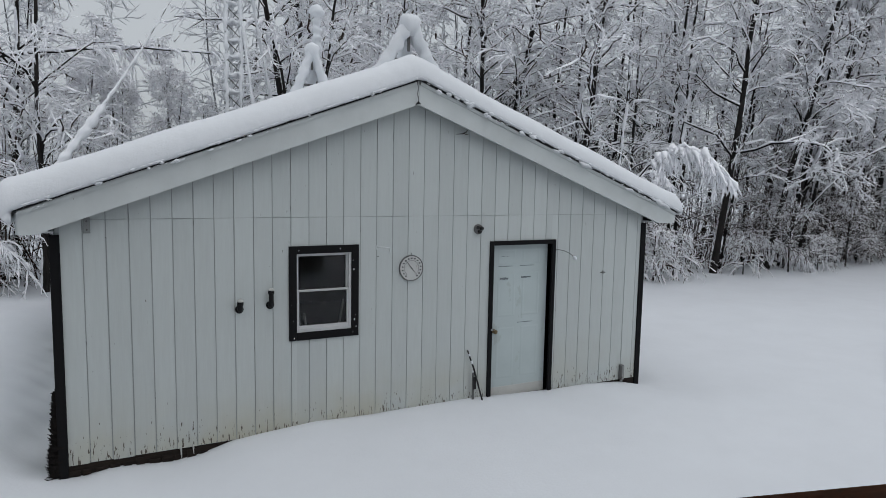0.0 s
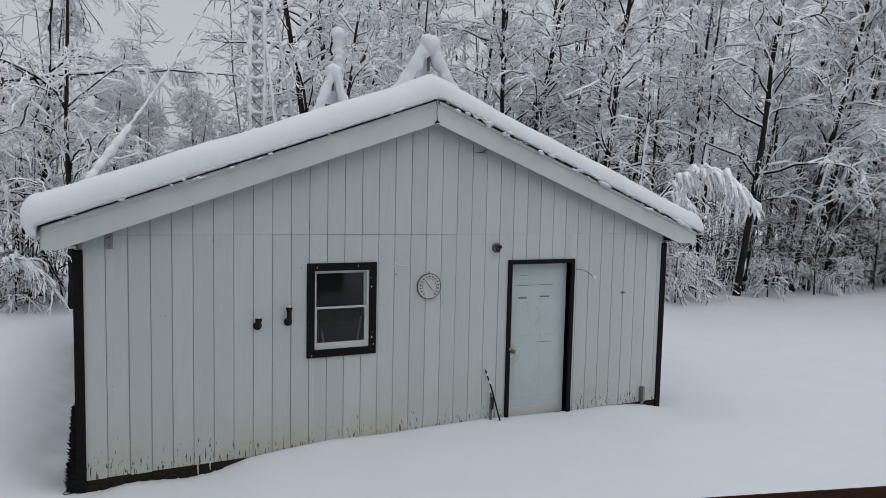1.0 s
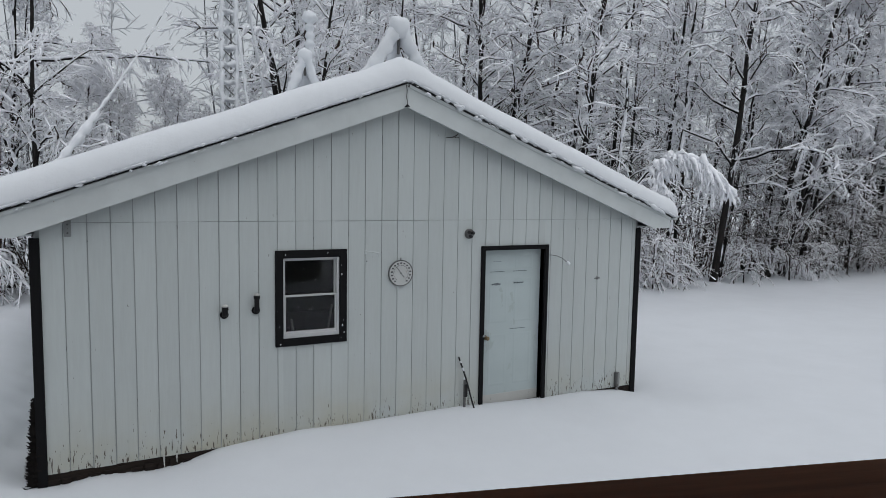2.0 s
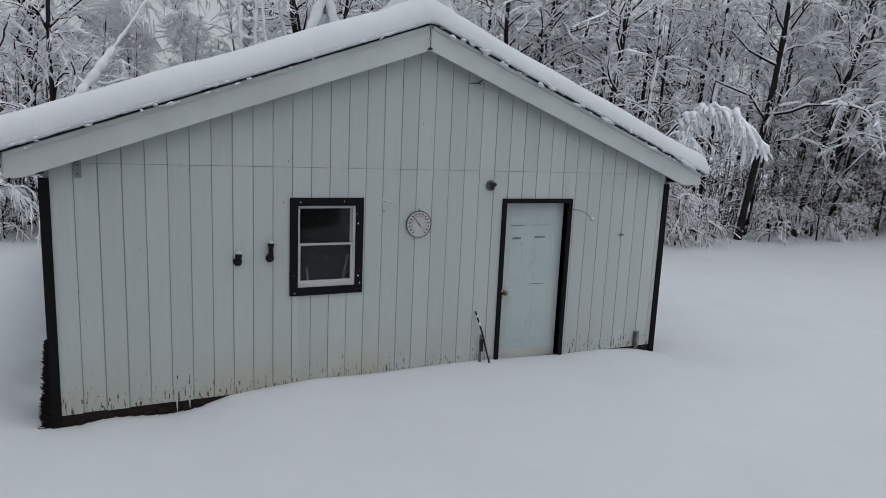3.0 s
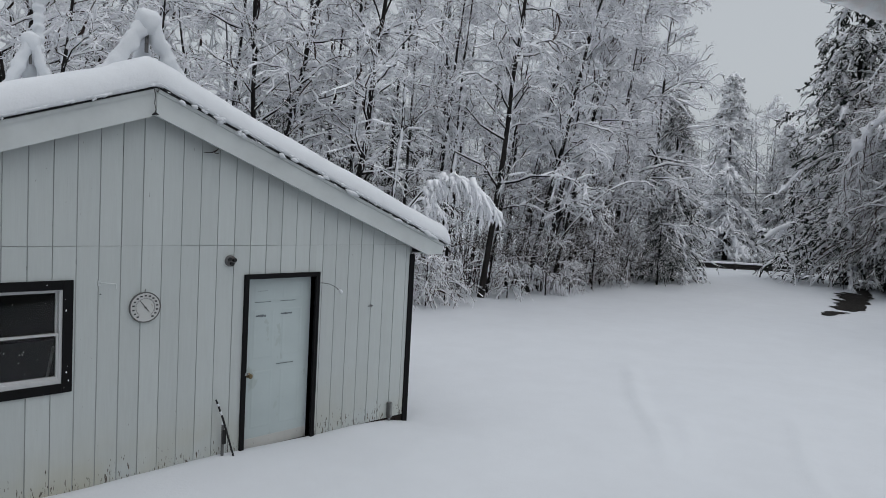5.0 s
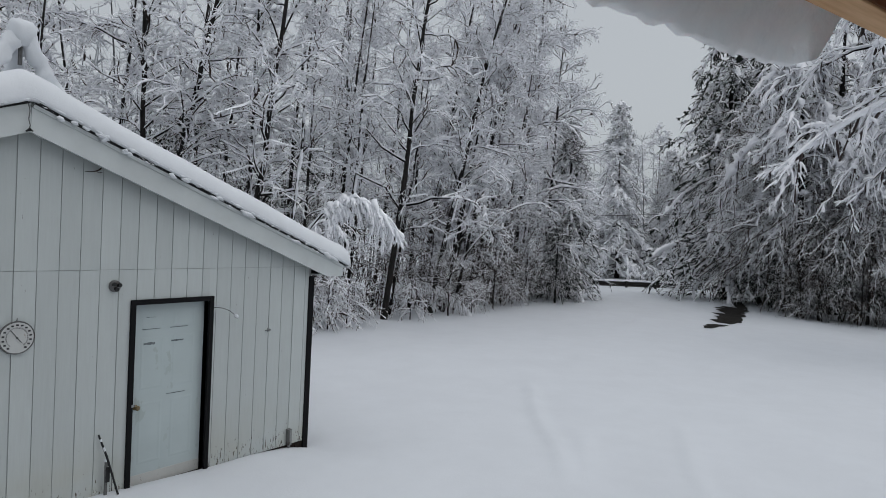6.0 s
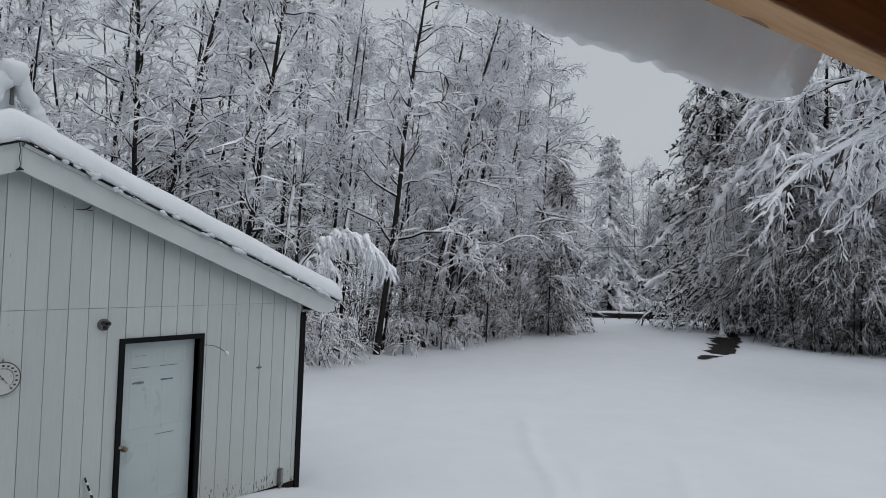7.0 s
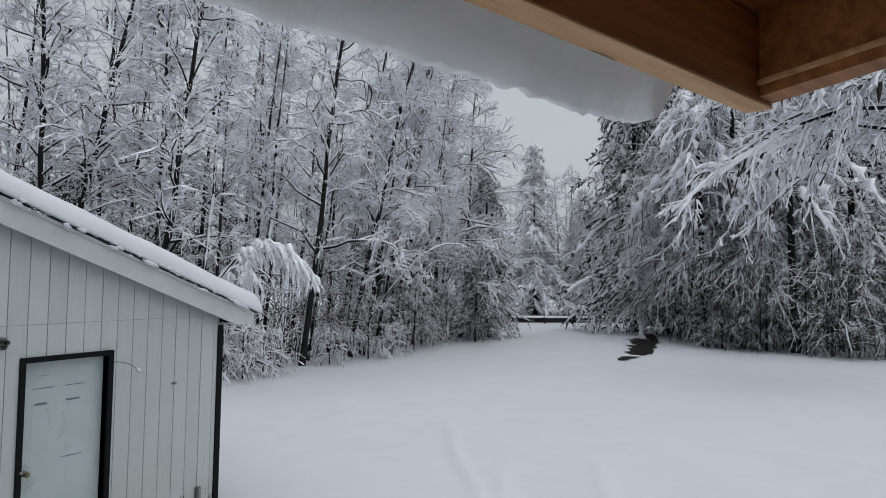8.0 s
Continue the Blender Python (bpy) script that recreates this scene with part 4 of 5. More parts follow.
guy((-0.55, 7.75, 2.9), (3.1, 9.3, 9.26), 0.085, 0.014, "guy wire under a thick sleeve of snow")
guy((5.6, 11.3, 0.4), (3.38, 9.2, 9.4), 0.06, 0.035, "guy wire under a sleeve of snow")
guy((4.2, 8.6, 0.3), (3.3, 9.2, 8.6), 0.06, 0.03, "guy wire under a sleeve of snow")


# ---- trees ----
def tubes(P, R, sides):
    """Tapered tubes along N paths of K points: vertices and quads."""
    N, K = R.shape
    T = np.gradient(P, axis=1)
    T /= np.linalg.norm(T, axis=2, keepdims=True) + 1e-9
    ref = np.where(np.abs(T[..., 2:3]) > 0.9, np.array([1.0, 0, 0]), np.array([0, 0, 1.0]))
    U = np.cross(T, ref)
    U /= np.linalg.norm(U, axis=2, keepdims=True) + 1e-9
    V = np.cross(T, U)
    a = 2 * np.pi * np.arange(sides) / sides
    ring = P[:, :, None] + R[:, :, None, None] * (np.cos(a)[:, None] * U[:, :, None] + np.sin(a)[:, None] * V[:, :, None])
    idx = np.arange(N * K * sides).reshape(N, K, sides)
    nxt = np.roll(idx, -1, axis=2)
    q = np.stack([idx[:, :-1], nxt[:, :-1], nxt[:, 1:], idx[:, 1:]], -1).reshape(-1, 4)
    return ring.reshape(-1, 3), q


def joined(name, pieces):
    vs, qs, off = [], [], 0
    for v, q in pieces:
        vs.append(v)
        qs.append(q + off)
        off += len(v)
    return raw_mesh(name, np.concatenate(vs), np.concatenate(qs))


def laden_tubes(P, W, under=0.35, bare=0.0, whole=0.0):
    """Twigs with snow along their backs: kite-shaped tubes, and for each quad whether it is snow."""
    N, K = W.shape
    T = np.gradient(P, axis=1)
    T /= np.linalg.norm(T, axis=2, keepdims=True) + 1e-9
    ref = np.where(np.abs(T[..., 2:3]) > 0.97, np.array([1.0, 0, 0]), np.array([0, 0, 1.0]))
    U = np.cross(T, ref)
    U /= np.linalg.norm(U, axis=2, keepdims=True) + 1e-9
    V = np.cross(T, U)
    w = W[:, :, None, None]
    round_ = [w * U[:, :, None], -w * U[:, :, None], -w * 1.45 * V[:, :, None]]
    if under > 0.1:
        round_.insert(1, w * under * V[:, :, None])
    sides = len(round_)
    ring = P[:, :, None] + np.concatenate(round_, 2)
    idx = np.arange(N * K * sides).reshape(N, K, sides)
    nxt = np.roll(idx, -1, axis=2)
    q = np.stack([idx[:, :-1], nxt[:, :-1], nxt[:, 1:], idx[:, 1:]], -1)
    snowy = np.zeros(q.shape[:3], int)
    snowy[:, :, -2:] = 1
    if under <= 0.1:
        snowy[np.arange(N) % 4 > 0, :, 0] = 1
    snowy[np.arange(N) * 0.7548 % 1 < whole] = 1
    snowy[np.arange(N) * 0.618 % 1 < bare] = 0
    return ring.reshape(-1, 3), q.reshape(-1, 4), snowy.reshape(-1)


def laden_mesh(name, pieces, twig, snow):
    me = joined(name, [p[:2] for p in pieces])
    me.materials.append(twig)
    me.materials.append(snow)
    me.polygons.foreach_set("material_index", np.concatenate([p[2] for p in pieces]).astype(np.int32))
    return me


def limbs(rng, start, way, length, K, droop, wiggle):
    s = np.linspace(0, 1, K)[None, :, None]
    way = way / (np.linalg.norm(way, axis=1, keepdims=True) + 1e-9)
    P = start[:, None] + way[:, None] * length[:, None, None] * s
    P[:, :, 2] -= (droop * length)[:, None] * s[:, :, 0] ** 2
    jit = np.cumsum(rng.normal(0, 1, P.shape), axis=1) * (wiggle * length)[:, None, None] / K
    jit[:, 0] = 0
    return P + jit


def along(P, parent, s):
    """Places and directions at the share s of the paths with the given indices."""
    K = P.shape[1]
    f = s * (K - 1)
    i = np.minimum(f.astype(int), K - 2)
    a, b = P[parent, i], P[parent, i + 1]
    return a + (b - a) * (f - i)[:, None], b - a


def taper(n, r0, r1, K):
    return np.asarray(r0).reshape(-1, 1) * np.ones((n, 1)) * (1 - np.linspace(0, 1, K)) + np.linspace(0, 1, K) * r1


def snow_on(rng, P, R, load, sides=4):
    """Snow that lies on the upper side of limbs, thinner on steep ones."""
    T = np.gradient(P, axis=1)
    flat = np.hypot(T[..., 0], T[..., 1]) / (np.linalg.norm(T, axis=2) + 1e-9)
    S = load * (0.35 + 0.65 * flat) * np.exp(rng.normal(-0.05, 0.38, R.shape))
    S[:, -1] *= 0.35
    Q = P.copy()
    Q[:, :, 2] += R * 0.7 + S * 0.7
    return tubes(Q, S, sides)


def sleeve(rng, P, first, width):
    """Lumpy rolls of snow over the outer part of boughs, torn into clumps."""
    K = 14
    n = len(P)
    m = np.arange(n)
    start = np.clip(first + rng.uniform(-0.2, 0.2, n), 0, 0.8)
    stop = np.minimum(1.0, start + rng.uniform(0.25, 0.6, n))
    Q = np.stack([along(P, m, start + (stop - start) * k / (K - 1))[0] for k in range(K)], 1)
    env = np.sin(np.pi * np.linspace(0.04, 0.96, K)) ** 0.5
    S = width * rng.uniform(0.45, 1.2, (n, 1)) * env * np.exp(rng.normal(-0.1, 0.45, (n, K)))
    Q[:, :, 2] += 0.35 * S
    v, q = tubes(Q, S, 6)
    v = v + rng.normal(0, 0.24, v.shape) * np.repeat(S.reshape(-1), 6)[:, None]
    return v, q


def side_ways(rng, T, spread, up):
    T = T / (np.linalg.norm(T, axis=1, keepdims=True) + 1e-9)
    side = rng.normal(0, 1, T.shape)
    side -= T * (side * T).sum(1, keepdims=True)
    side /= np.linalg.norm(side, axis=1, keepdims=True) + 1e-9
    w = T + side * spread
    w[:, 2] += up
    return w


def build_tree(name, label, seed, H, r0, n1=26, n2=7, n3=6, low=0.22, reach=0.26, rise=(15, 60), droop=0.22, load=(0.05, 0.036, 0.026), bark=None, twig=None, snow=None, taper_crown=0.6, hang=0.0, twig_len=(0.08, 0.3), wiggle=0.03, k2=4, k3=2, own_limbs=False, lumps=0.0, under=0.0, under2=None, clump=0.4, bare=0.0, side=1.0, sleeves=0.0, spread=1.1, bend=0.18, group="", category="tree", flat=False, trunk=None, toward=None, up=0.1, paws=0.07, whole=0.0, crook=1.0):
    rng = np.random.default_rng(seed)
    bark, twig, snow = bark or BARK, twig or TWIG, snow or SNOW_TWIG
    under2 = under if under2 is None else under2
    t = thing(name, label, category, (0, 0, 0), group)
    K = 14
    P0 = limbs(rng, np.zeros((1, 3)), np.array([[0, 0, 1.0]]), np.array([H]), K, np.array([0.0]), wiggle)
    R0 = r0 * (1 - np.linspace(0, 1, K)[None]) ** 0.8 + 0.012
    R0[0, 0] *= 1.25
    part_mesh = joined("trunk", [tubes(P0, R0, 7)])
    link_mesh("trunk", part_mesh, trunk or bark, t)
    if trunk:
        wind, n = rng.uniform(0, 2 * np.pi), 90
        s0 = np.linspace(0.02, 0.96, n)
        Q, r = along(P0, np.zeros(n, int), s0)[0][None], np.interp(s0, np.linspace(0, 1, K), R0[0])[None]
        wave = np.convolve(rng.normal(0, 1, n + 6), np.ones(7) / 2.6, "valid")[None]
        lay = np.clip(0.3 + 0.4 * wave + rng.normal(0, 0.12, (1, n)), 0.02, 0.95) * (r + 0.006)
        Q = Q + np.array([np.cos(wind), np.sin(wind), 0]) * (r * 0.72)[..., None] + rng.normal(0, 0.006, (1, n, 3))
        link_mesh("snow_plaster", joined("snow_plaster", [tubes(Q, lay, 7)]), snow, t, "wind-blown snow stuck along the trunk")
    s1 = np.sort(low + (1 - low) * rng.uniform(0, 1, n1) ** 0.9) * 0.99
    p1, _ = along(P0, np.zeros(n1, int), s1)
    az = np.arange(n1) * 2.4 + rng.normal(0, 0.5, n1)
    if toward:
        az = np.radians(toward[0] + toward[1] * np.sin(az * 1.7 + rng.normal(0, 0.4, n1)))
    el = np.radians(rng.uniform(*rise, n1))
    d1 = np.stack([np.cos(az) * np.cos(el), np.sin(az) * np.cos(el), np.sin(el)], 1)
    L1 = H * reach * (1 - (s1 - low) / (1.02 - low)) ** taper_crown * rng.uniform(0.6, 1.2, n1) + 0.35
    P1 = limbs(rng, p1, d1, L1, 8, rng.uniform(0.5, 1.4, n1) * droop, bend)
    R1 = taper(n1, np.clip(L1 * (0.01 if own_limbs else 0.0095), 0.009, r0 * 0.5), 0.006, 8)
    m2 = np.repeat(np.arange(n1), n2)
    s2 = rng.uniform(0.12, 1.0, n1 * n2)
    p2, t2 = along(P1, m2, s2)
    w2 = side_ways(rng, t2, 0.9, up - hang)
    if flat:
        w2[:, 2] *= 0.35
    L2 = (L1[m2] * (0.62 - 0.36 * s2) * rng.uniform(0.4, 1.25, len(s2)) + 0.3) * side
    P2 = limbs(rng, p2, w2, L2, k2, rng.uniform(0.4, 1.5, len(s2)) * (droop * 0.5 + hang), bend * 1.5 * crook)
    R2 = taper(len(s2), np.clip(L2 * 0.012, 0.011, 0.03), 0.008, k2)
    m3 = np.repeat(np.arange(len(s2)), n3)
    s3 = rng.uniform(0.08, 1.0, len(m3))
    p3, t3 = along(P2, m3, s3)
    w3 = side_ways(rng, t3, spread, up - hang)
    if flat:
        w3[:, 2] *= 0.4
    L3 = rng.uniform(*twig_len, len(m3))
    P3 = limbs(rng, p3, w3, L3, k3, rng.uniform(0.2, 1.2, len(m3)) * (droop * 0.5 + hang), bend * (2 * crook - 1))
    W2 = taper(len(s2), load[1], load[1] * 0.5, k2) * np.exp(rng.normal(0, clump, (len(s2), k2)))
    W3 = taper(len(m3), load[2], load[2] * 0.55, k3) * np.exp(rng.normal(0, clump, (len(m3), k3)))
    if own_limbs:
        for k in range(n1):
            link_mesh("limb", joined("limb", [tubes(P1[k:k + 1], R1[k:k + 1], 5)]), bark, t)
    else:
        tagged(link_mesh("branchwork", joined("branchwork", [tubes(P1, R1, 4)]), bark, t), kind="stuff")
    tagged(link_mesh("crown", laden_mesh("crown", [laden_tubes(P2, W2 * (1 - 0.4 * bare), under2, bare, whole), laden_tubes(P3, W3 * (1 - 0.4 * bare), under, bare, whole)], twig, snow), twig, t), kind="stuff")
    coats = [snow_on(rng, P1, R1, load[0], 4)]
    if lumps:
        pick = rng.uniform(size=len(P2)) < 0.3
        coats.append(snow_on(rng, P2[pick], R2[pick], lumps, 4))
    if sleeves:
        coats += [sleeve(rng, P1, 0.4, sleeves), sleeve(rng, P2[rng.uniform(size=len(P2)) < paws], 0.3, sleeves * 0.65)]
    tagged(link_mesh("snow_load", joined("snow_load", coats), snow, t, "snow lying along every branch"), kind="stuff")
    return t


def lean_pose(x, y, lx, ly, turn=0, size=1.0, sink=0.1):
    """Stands a thing at x, y, leaning by lx and ly metres a metre of height."""
    q = Vector((0, 0, 1)).rotation_difference(Vector((lx, ly, 1)).normalized())
    return Matrix.Translation((x, y, float(snow_height(x, y)) - sink)) @ q.to_matrix().to_4x4() @ Matrix.Rotation(radians(turn), 4, "Z") @ Matrix.Scale(size, 4)


def placed(ob, rows):
    """Puts the built thing at the first row and copies of it at the others."""
    out = [ob]
    for k, row in enumerate(rows):
        if k:
            out.append(copy_thing(ob, lean_pose(*row)))
    ob.matrix_basis = lean_pose(*rows[0])
    return out


TALL = "tall slender bare tree with snow on every branch"
g_tree = "bare trees of the wood"


def bare_tree(label, seed, H, r0, n1, n2, n3, low, reach, rise=(25, 68), droop=0.42, load=(0.032, 0.0195, 0.0136), twig_len=(0.09, 0.28), k3=2, **more):
    """A leafless tree whose limbs and twigs arch over under their snow."""
    return build_tree("deciduous_tree", label, seed, H, r0, n1, n2, n3, low, reach, rise, droop, load, k2=5, k3=k3, twig_len=twig_len, own_limbs=True, under=0.0, under2=0.45, bend=0.16, clump=0.45, spread=1.35, up=0.18, whole=0.62, side=0.72, trunk=TRUNK, crook=1.5, group=g_tree, **more)


tree_a = bare_tree(TALL, 21, 15.5, 0.09, 44, 11, 7, 0.2, 0.2, lumps=0.024)
tree_b = bare_tree(TALL, 22, 14, 0.098, 42, 11, 7, 0.2, 0.2, lumps=0.024)
tree_c = bare_tree("bare tree with wide snow-laden limbs", 23, 13, 0.09, 40, 12, 7, 0.14, 0.26, (15, 60), lumps=0.024)
tree_d = bare_tree("thin young bare tree under snow", 24, 10.5, 0.055, 28, 8, 6, 0.16, 0.18, lumps=0.02)
tree_e = bare_tree("bare tree bowed by heavy clumps of snow", 25, 11, 0.085, 34, 12, 6, 0.1, 0.3, (15, 55), 0.6, (0.05, 0.024, 0.014), lumps=0.05)
tree_g = bare_tree("slender tree with arching snow-bent branches", 27, 11, 0.06, 38, 14, 9, 0.12, 0.3, (30, 65), 0.65, (0.028, 0.0155, 0.0098), (0.08, 0.26), 3, lumps=0.026)
tree_h = bare_tree("straight dark pole-like young tree", 28, 12, 0.065, 20, 6, 6, 0.3, 0.13)
tree_f = bare_tree("bare slender tree deeper in the wood", 26, 14, 0.085, 30, 8, 4, 0.12, 0.22, (25, 70), 0.5, (0.035, 0.019, 0.013), (0.2, 0.6))
placed(tree_h, [(15.2, 9.6, 0.04, -0.05, 0, 1.0), (16.9, 8.9, 0.06, -0.05, 40, 0.95), (17.0, 9.6, 0.03, -0.1, 80, 1.0), (21.6, 8.0, 0.084, -0.122, 120, 0.95), (23.56, 8.57, 0.076, -0.118, 160, 1.05), (22.6, 8.2, 0.11, -0.14, 200, 0.9), (24.6, 8.6, 0.06, -0.1, 240, 1.0), (25.8, 8.4, 0.09, -0.1, 280, 0.95), (27.2, 8.6, 0.04, -0.07, 320, 1.0), (28.6, 8.6, 0.02, -0.05, 15, 0.9), (18.68, 10.86, 0.013, -0.013, 65, 1.2), (20.2, 10.4, 0.05, -0.08, 100, 1.1), (13.8, 11.6, 0.06, -0.04, 145, 1.0), (16.2, 11.0, 0.02, -0.05, 190, 1.1), (25.4, 10.2, 0.06, -0.09, 230, 1.1), (11.8, 14.2, 0.06, -0.02, 275, 1.1), (8.0, 14.8, 0.04, 0.0, 310, 1.1)])
placed(tree_g, [(-0.78, 11.31, 0.023, 0.0, 0, 1.0), (-1.6, 13.8, 0.05, 0.0, 90, 1.1), (-3.2, 12.2, 0.05, -0.04, 200, 0.95), (0.9, 13.6, 0.03, 0.0, 140, 0.52), (2.3, 14.6, 0.0, 0.0, 250, 0.56), (0.2, 15.6, 0.03, 0.0, 30, 0.6)])
placed(tree_a, [(18.05, 7.86, 0.062, -0.076, 0, 1.05), (13.73, 9.91, 0.087, -0.072, 80, 1.05), (12.25, 12.69, -0.019, 0.011, 150, 1.05), (21.8, 9.4, 0.075, -0.109, 260, 0.95), (6.3, 13.0, -0.058, 0.016, 200, 1.0)])
placed(tree_b, [(20.63, 7.88, 0.106, -0.16, 0, 1.0), (12.15, 12.21, 0.14, -0.094, 70, 1.1), (5.88, 11.08, -0.182, 0.043, 130, 1.0), (22.1, 8.42, 0.118, -0.184, 240, 0.95), (24.0, 9.6, 0.08, -0.12, 110, 1.0)])
placed(tree_c, [(26.5, 9.4, 0.03, -0.05, 170, 1.1), (30.4, 8.4, 0.02, -0.03, 210, 1.1), (28.0, 8.7, 0.05, -0.04, 90, 1.25), (33.2, 8.9, 0.03, -0.02, 20, 0.92)])
placed(tree_d, [(5.03, 10.26, 0.125, -0.04, 0, 1.0), (20.8, 9.0, 0.009, -0.011, 100, 1.0), (17.6, 9.2, 0.05, -0.06, 150, 1.0), (24.0, 8.4, 0.02, -0.08, 200, 0.95), (10.78, 12.94, -0.094, 0.042, 250, 1.1), (27.5, 8.8, 0.05, -0.06, 300, 0.9), (15.6, 9.4, 0.0, -0.03, 20, 0.95), (19.2, 8.6, 0.06, -0.1, 75, 0.9), (21.8, 8.1, 0.1, -0.1, 175, 0.8), (23.2, 9.4, 0.06, -0.06, 220, 1.1), (14.37, 10.67, 0.007, -0.005, 15, 1.15), (8.6, 12.6, 0.05, 0.0, 60, 1.0), (-0.2, 13.2, 0.1, 0, 10, 0.62), (1.2, 15.2, -0.08, 0, 80, 0.7), (2.0, 13.6, 0.12, 0, 150, 0.55), (3.0, 15.8, -0.1, 0, 220, 0.68), (-1.8, 15.0, 0.1, 0, 290, 0.8), (3.4, 13.2, -0.05, 0, 330, 0.5), (0.6, 17.5, 0.0, 0, 45, 0.75), (-3.4, 14.6, 0.06, 0, 120, 0.9), (55.0, 11.0, 0, 0, 60, 1.2), (58.0, 13.6, 0, 0, 190, 1.1), (54.0, 9.0, 0, 0, 310, 0.9)])
placed(tree_e, [(7.4, 14.6, 0.05, -0.02, 230, 0.85), (30.6, 9.0, 0.05, -0.04, 40, 0.85), (-6.5, 11.5, 0.1, 0.0, 200, 1.0)])
# the last row is an unseen tree, added to block sky on the left
placed(tree_f, [(17.2, 14.7, 0.035, -0.027, 310, 1.0), (9.5, 17.2, 0.017, -0.007, 190, 1.1), (22.3, 14.2, 0.0, 0.0, 20, 1.1), (15.5, 15.5, 0.03, -0.03, 300, 1.05), (19.5, 12.5, 0.02, -0.05, 45, 1.0), (32.5, 10.6, 0.0, -0.02, 20, 0.8), (-5.5, 15.0, 0.02, 0.0, 130, 1.05), (27.0, 11.8, 0.02, -0.06, 160, 1.0), (10.2, 14.6, -0.05, 0.0, 90, 0.95), (30.5, 12.0, 0.02, -0.03, 30, 1.0), (56.5, 15.2, 0, 0, 80, 0.85), (60.5, 10.4, 0, 0, 170, 0.9), (54.0, 18.4, 0, 0, 250, 0.85), (-9.5, 13.0, 0, 0, 280, 1.0)])

# the tangle at the edge of the wood
g_shrub = "shrubs at the wood's edge"
shrub_a = build_tree("shrub", "tangled leafless shrub loaded with snow", 31, 2.4, 0.016, 15, 8, 6, 0.02, 0.42, (30, 78), 0.7, (0.014, 0.0085, 0.006), category="shrub", under=0.0, under2=0.7, k3=3, bend=0.12, bare=0.3, twig_len=(0.1, 0.3), group=g_shrub)
shrub_b = build_tree("shrub", "low bowed shrub with thick snow clumps", 32, 1.5, 0.016, 15, 7, 6, 0.02, 0.6, (20, 70), 0.9, (0.024, 0.011, 0.008), category="shrub", under=0.0, under2=0.4, k3=3, bend=0.12, bare=0.15, clump=0.6, twig_len=(0.06, 0.2), group=g_shrub)
shrub_c = build_tree("shrub", "tall dark thicket of stems dusted with snow", 33, 4.2, 0.022, 18, 8, 5, 0.02, 0.3, (40, 80), 0.5, (0.012, 0.0085, 0.006), category="shrub", under=0.0, under2=0.8, k3=2, bend=0.1, bare=0.4, twig_len=(0.12, 0.4), group=g_shrub)
placed(shrub_a, [(20.6, 7.0, 0, 0, 60, 1.0), (24.5, 7.5, 0, 0, 120, 1.1), (27.6, 7.7, 0, 0, 180, 1.1)])
placed(shrub_b, [(16.6, 8.6, 0, 0, 0, 0.9), (18.8, 7.3, 0, 0, 80, 0.8), (22.6, 7.3, 0, 0, 160, 0.8), (-1.9, 11.3, 0, 0, 240, 0.8), (-3.6, 11.8, 0, 0, 300, 0.8), (-5.4, 12.0, 0, 0, 30, 0.9), (26.2, 7.6, 0, 0, 110, 0.7), (34.6, -2.6, 0, 0, 190, 0.8), (-2.4, 12.6, 0, 0, 20, 0.9), (-1.6, 12.9, 0, 0, 140, 0.8), (-3.2, 12.7, 0, 0, 260, 0.9), (14.1, 7.9, 0, 0, 50, 1.1), (15.2, 8.4, 0, 0, 170, 1.2), (14.9, 7.3, 0, 0, 250, 1.0), (16.0, 7.6, 0, 0, 310, 0.9), (-4.4, 12.9, 0, 0, 80, 1.0)])
placed(shrub_c, [(16.0, 9.6, 0.05, -0.05, 0, 1.0), (19.0, 8.4, 0.05, -0.06, 50, 1.1), (20.9, 8.3, 0.05, -0.06, 100, 1.1), (23.0, 8.2, 0.05, -0.06, 150, 1.1), (25.2, 8.3, 0.05, -0.05, 200, 1.1), (26.8, 8.5, 0.04, -0.04, 250, 1.1), (28.8, 8.4, 0.0, 0, 300, 1.1), (13.6, 10.4, 0.05, 0, 25, 1.0), (36.4, -8.4, 0, 0, 175, 1.2)])


brush = build_tree("shrub", "dark brown leafless brush with little snow on it", 35, 3.4, 0.02, 22, 9, 6, 0.02, 0.36, (25, 75), 0.6, (0.008, 0.006, 0.0045), category="shrub", under=0.5, under2=0.8, k3=2, bend=0.14, bare=0.72, crook=1.5, twig_len=(0.12, 0.4), group=g_shrub)
placed(brush, [(34.2, -2.6, 0, 0.1, 0, 0.9), (33.8, -3.4, 0, 0.05, 60, 0.9), (34.0, -4.8, 0, 0, 130, 1.1), (34.0, -6.6, 0, 0, 200, 1.0), (34.2, -8.2, 0, 0, 270, 1.15), (34.6, -10.0, 0, 0, 330, 1.1), (35.4, -3.0, 0, 0, 45, 1.3), (35.4, -7.4, 0, 0, 100, 1.4), (36.2, -5.6, 0, 0, 160, 1.4), (35.6, -9.6, 0, 0, 220, 1.4), (40.0, 0.9, 0, 0, 250, 1.2), (39.0, 0.1, 0, 0, 40, 1.2), (37.6, -0.8, 0, 0, 310, 1.0), (30.8, 7.2, 0, 0, 290, 0.7), (26.0, 8.0, 0, 0, 15, 0.8), (23.4, 7.9, 0, 0, 85, 0.75)])
evergreen = build_tree("young_hemlock", "low dark young hemlock under the boughs", 34, 4.5, 0.05, 34, 7, 4, 0.04, 0.34, (0, 40), 0.4, (0.012, 0.014, 0.011), BARK, SPRUCE_NEEDLE, None, 0.6, 0.1, (0.15, 0.4), bare=0.55, under=0.8, group="young hemlocks", category="hemlock")
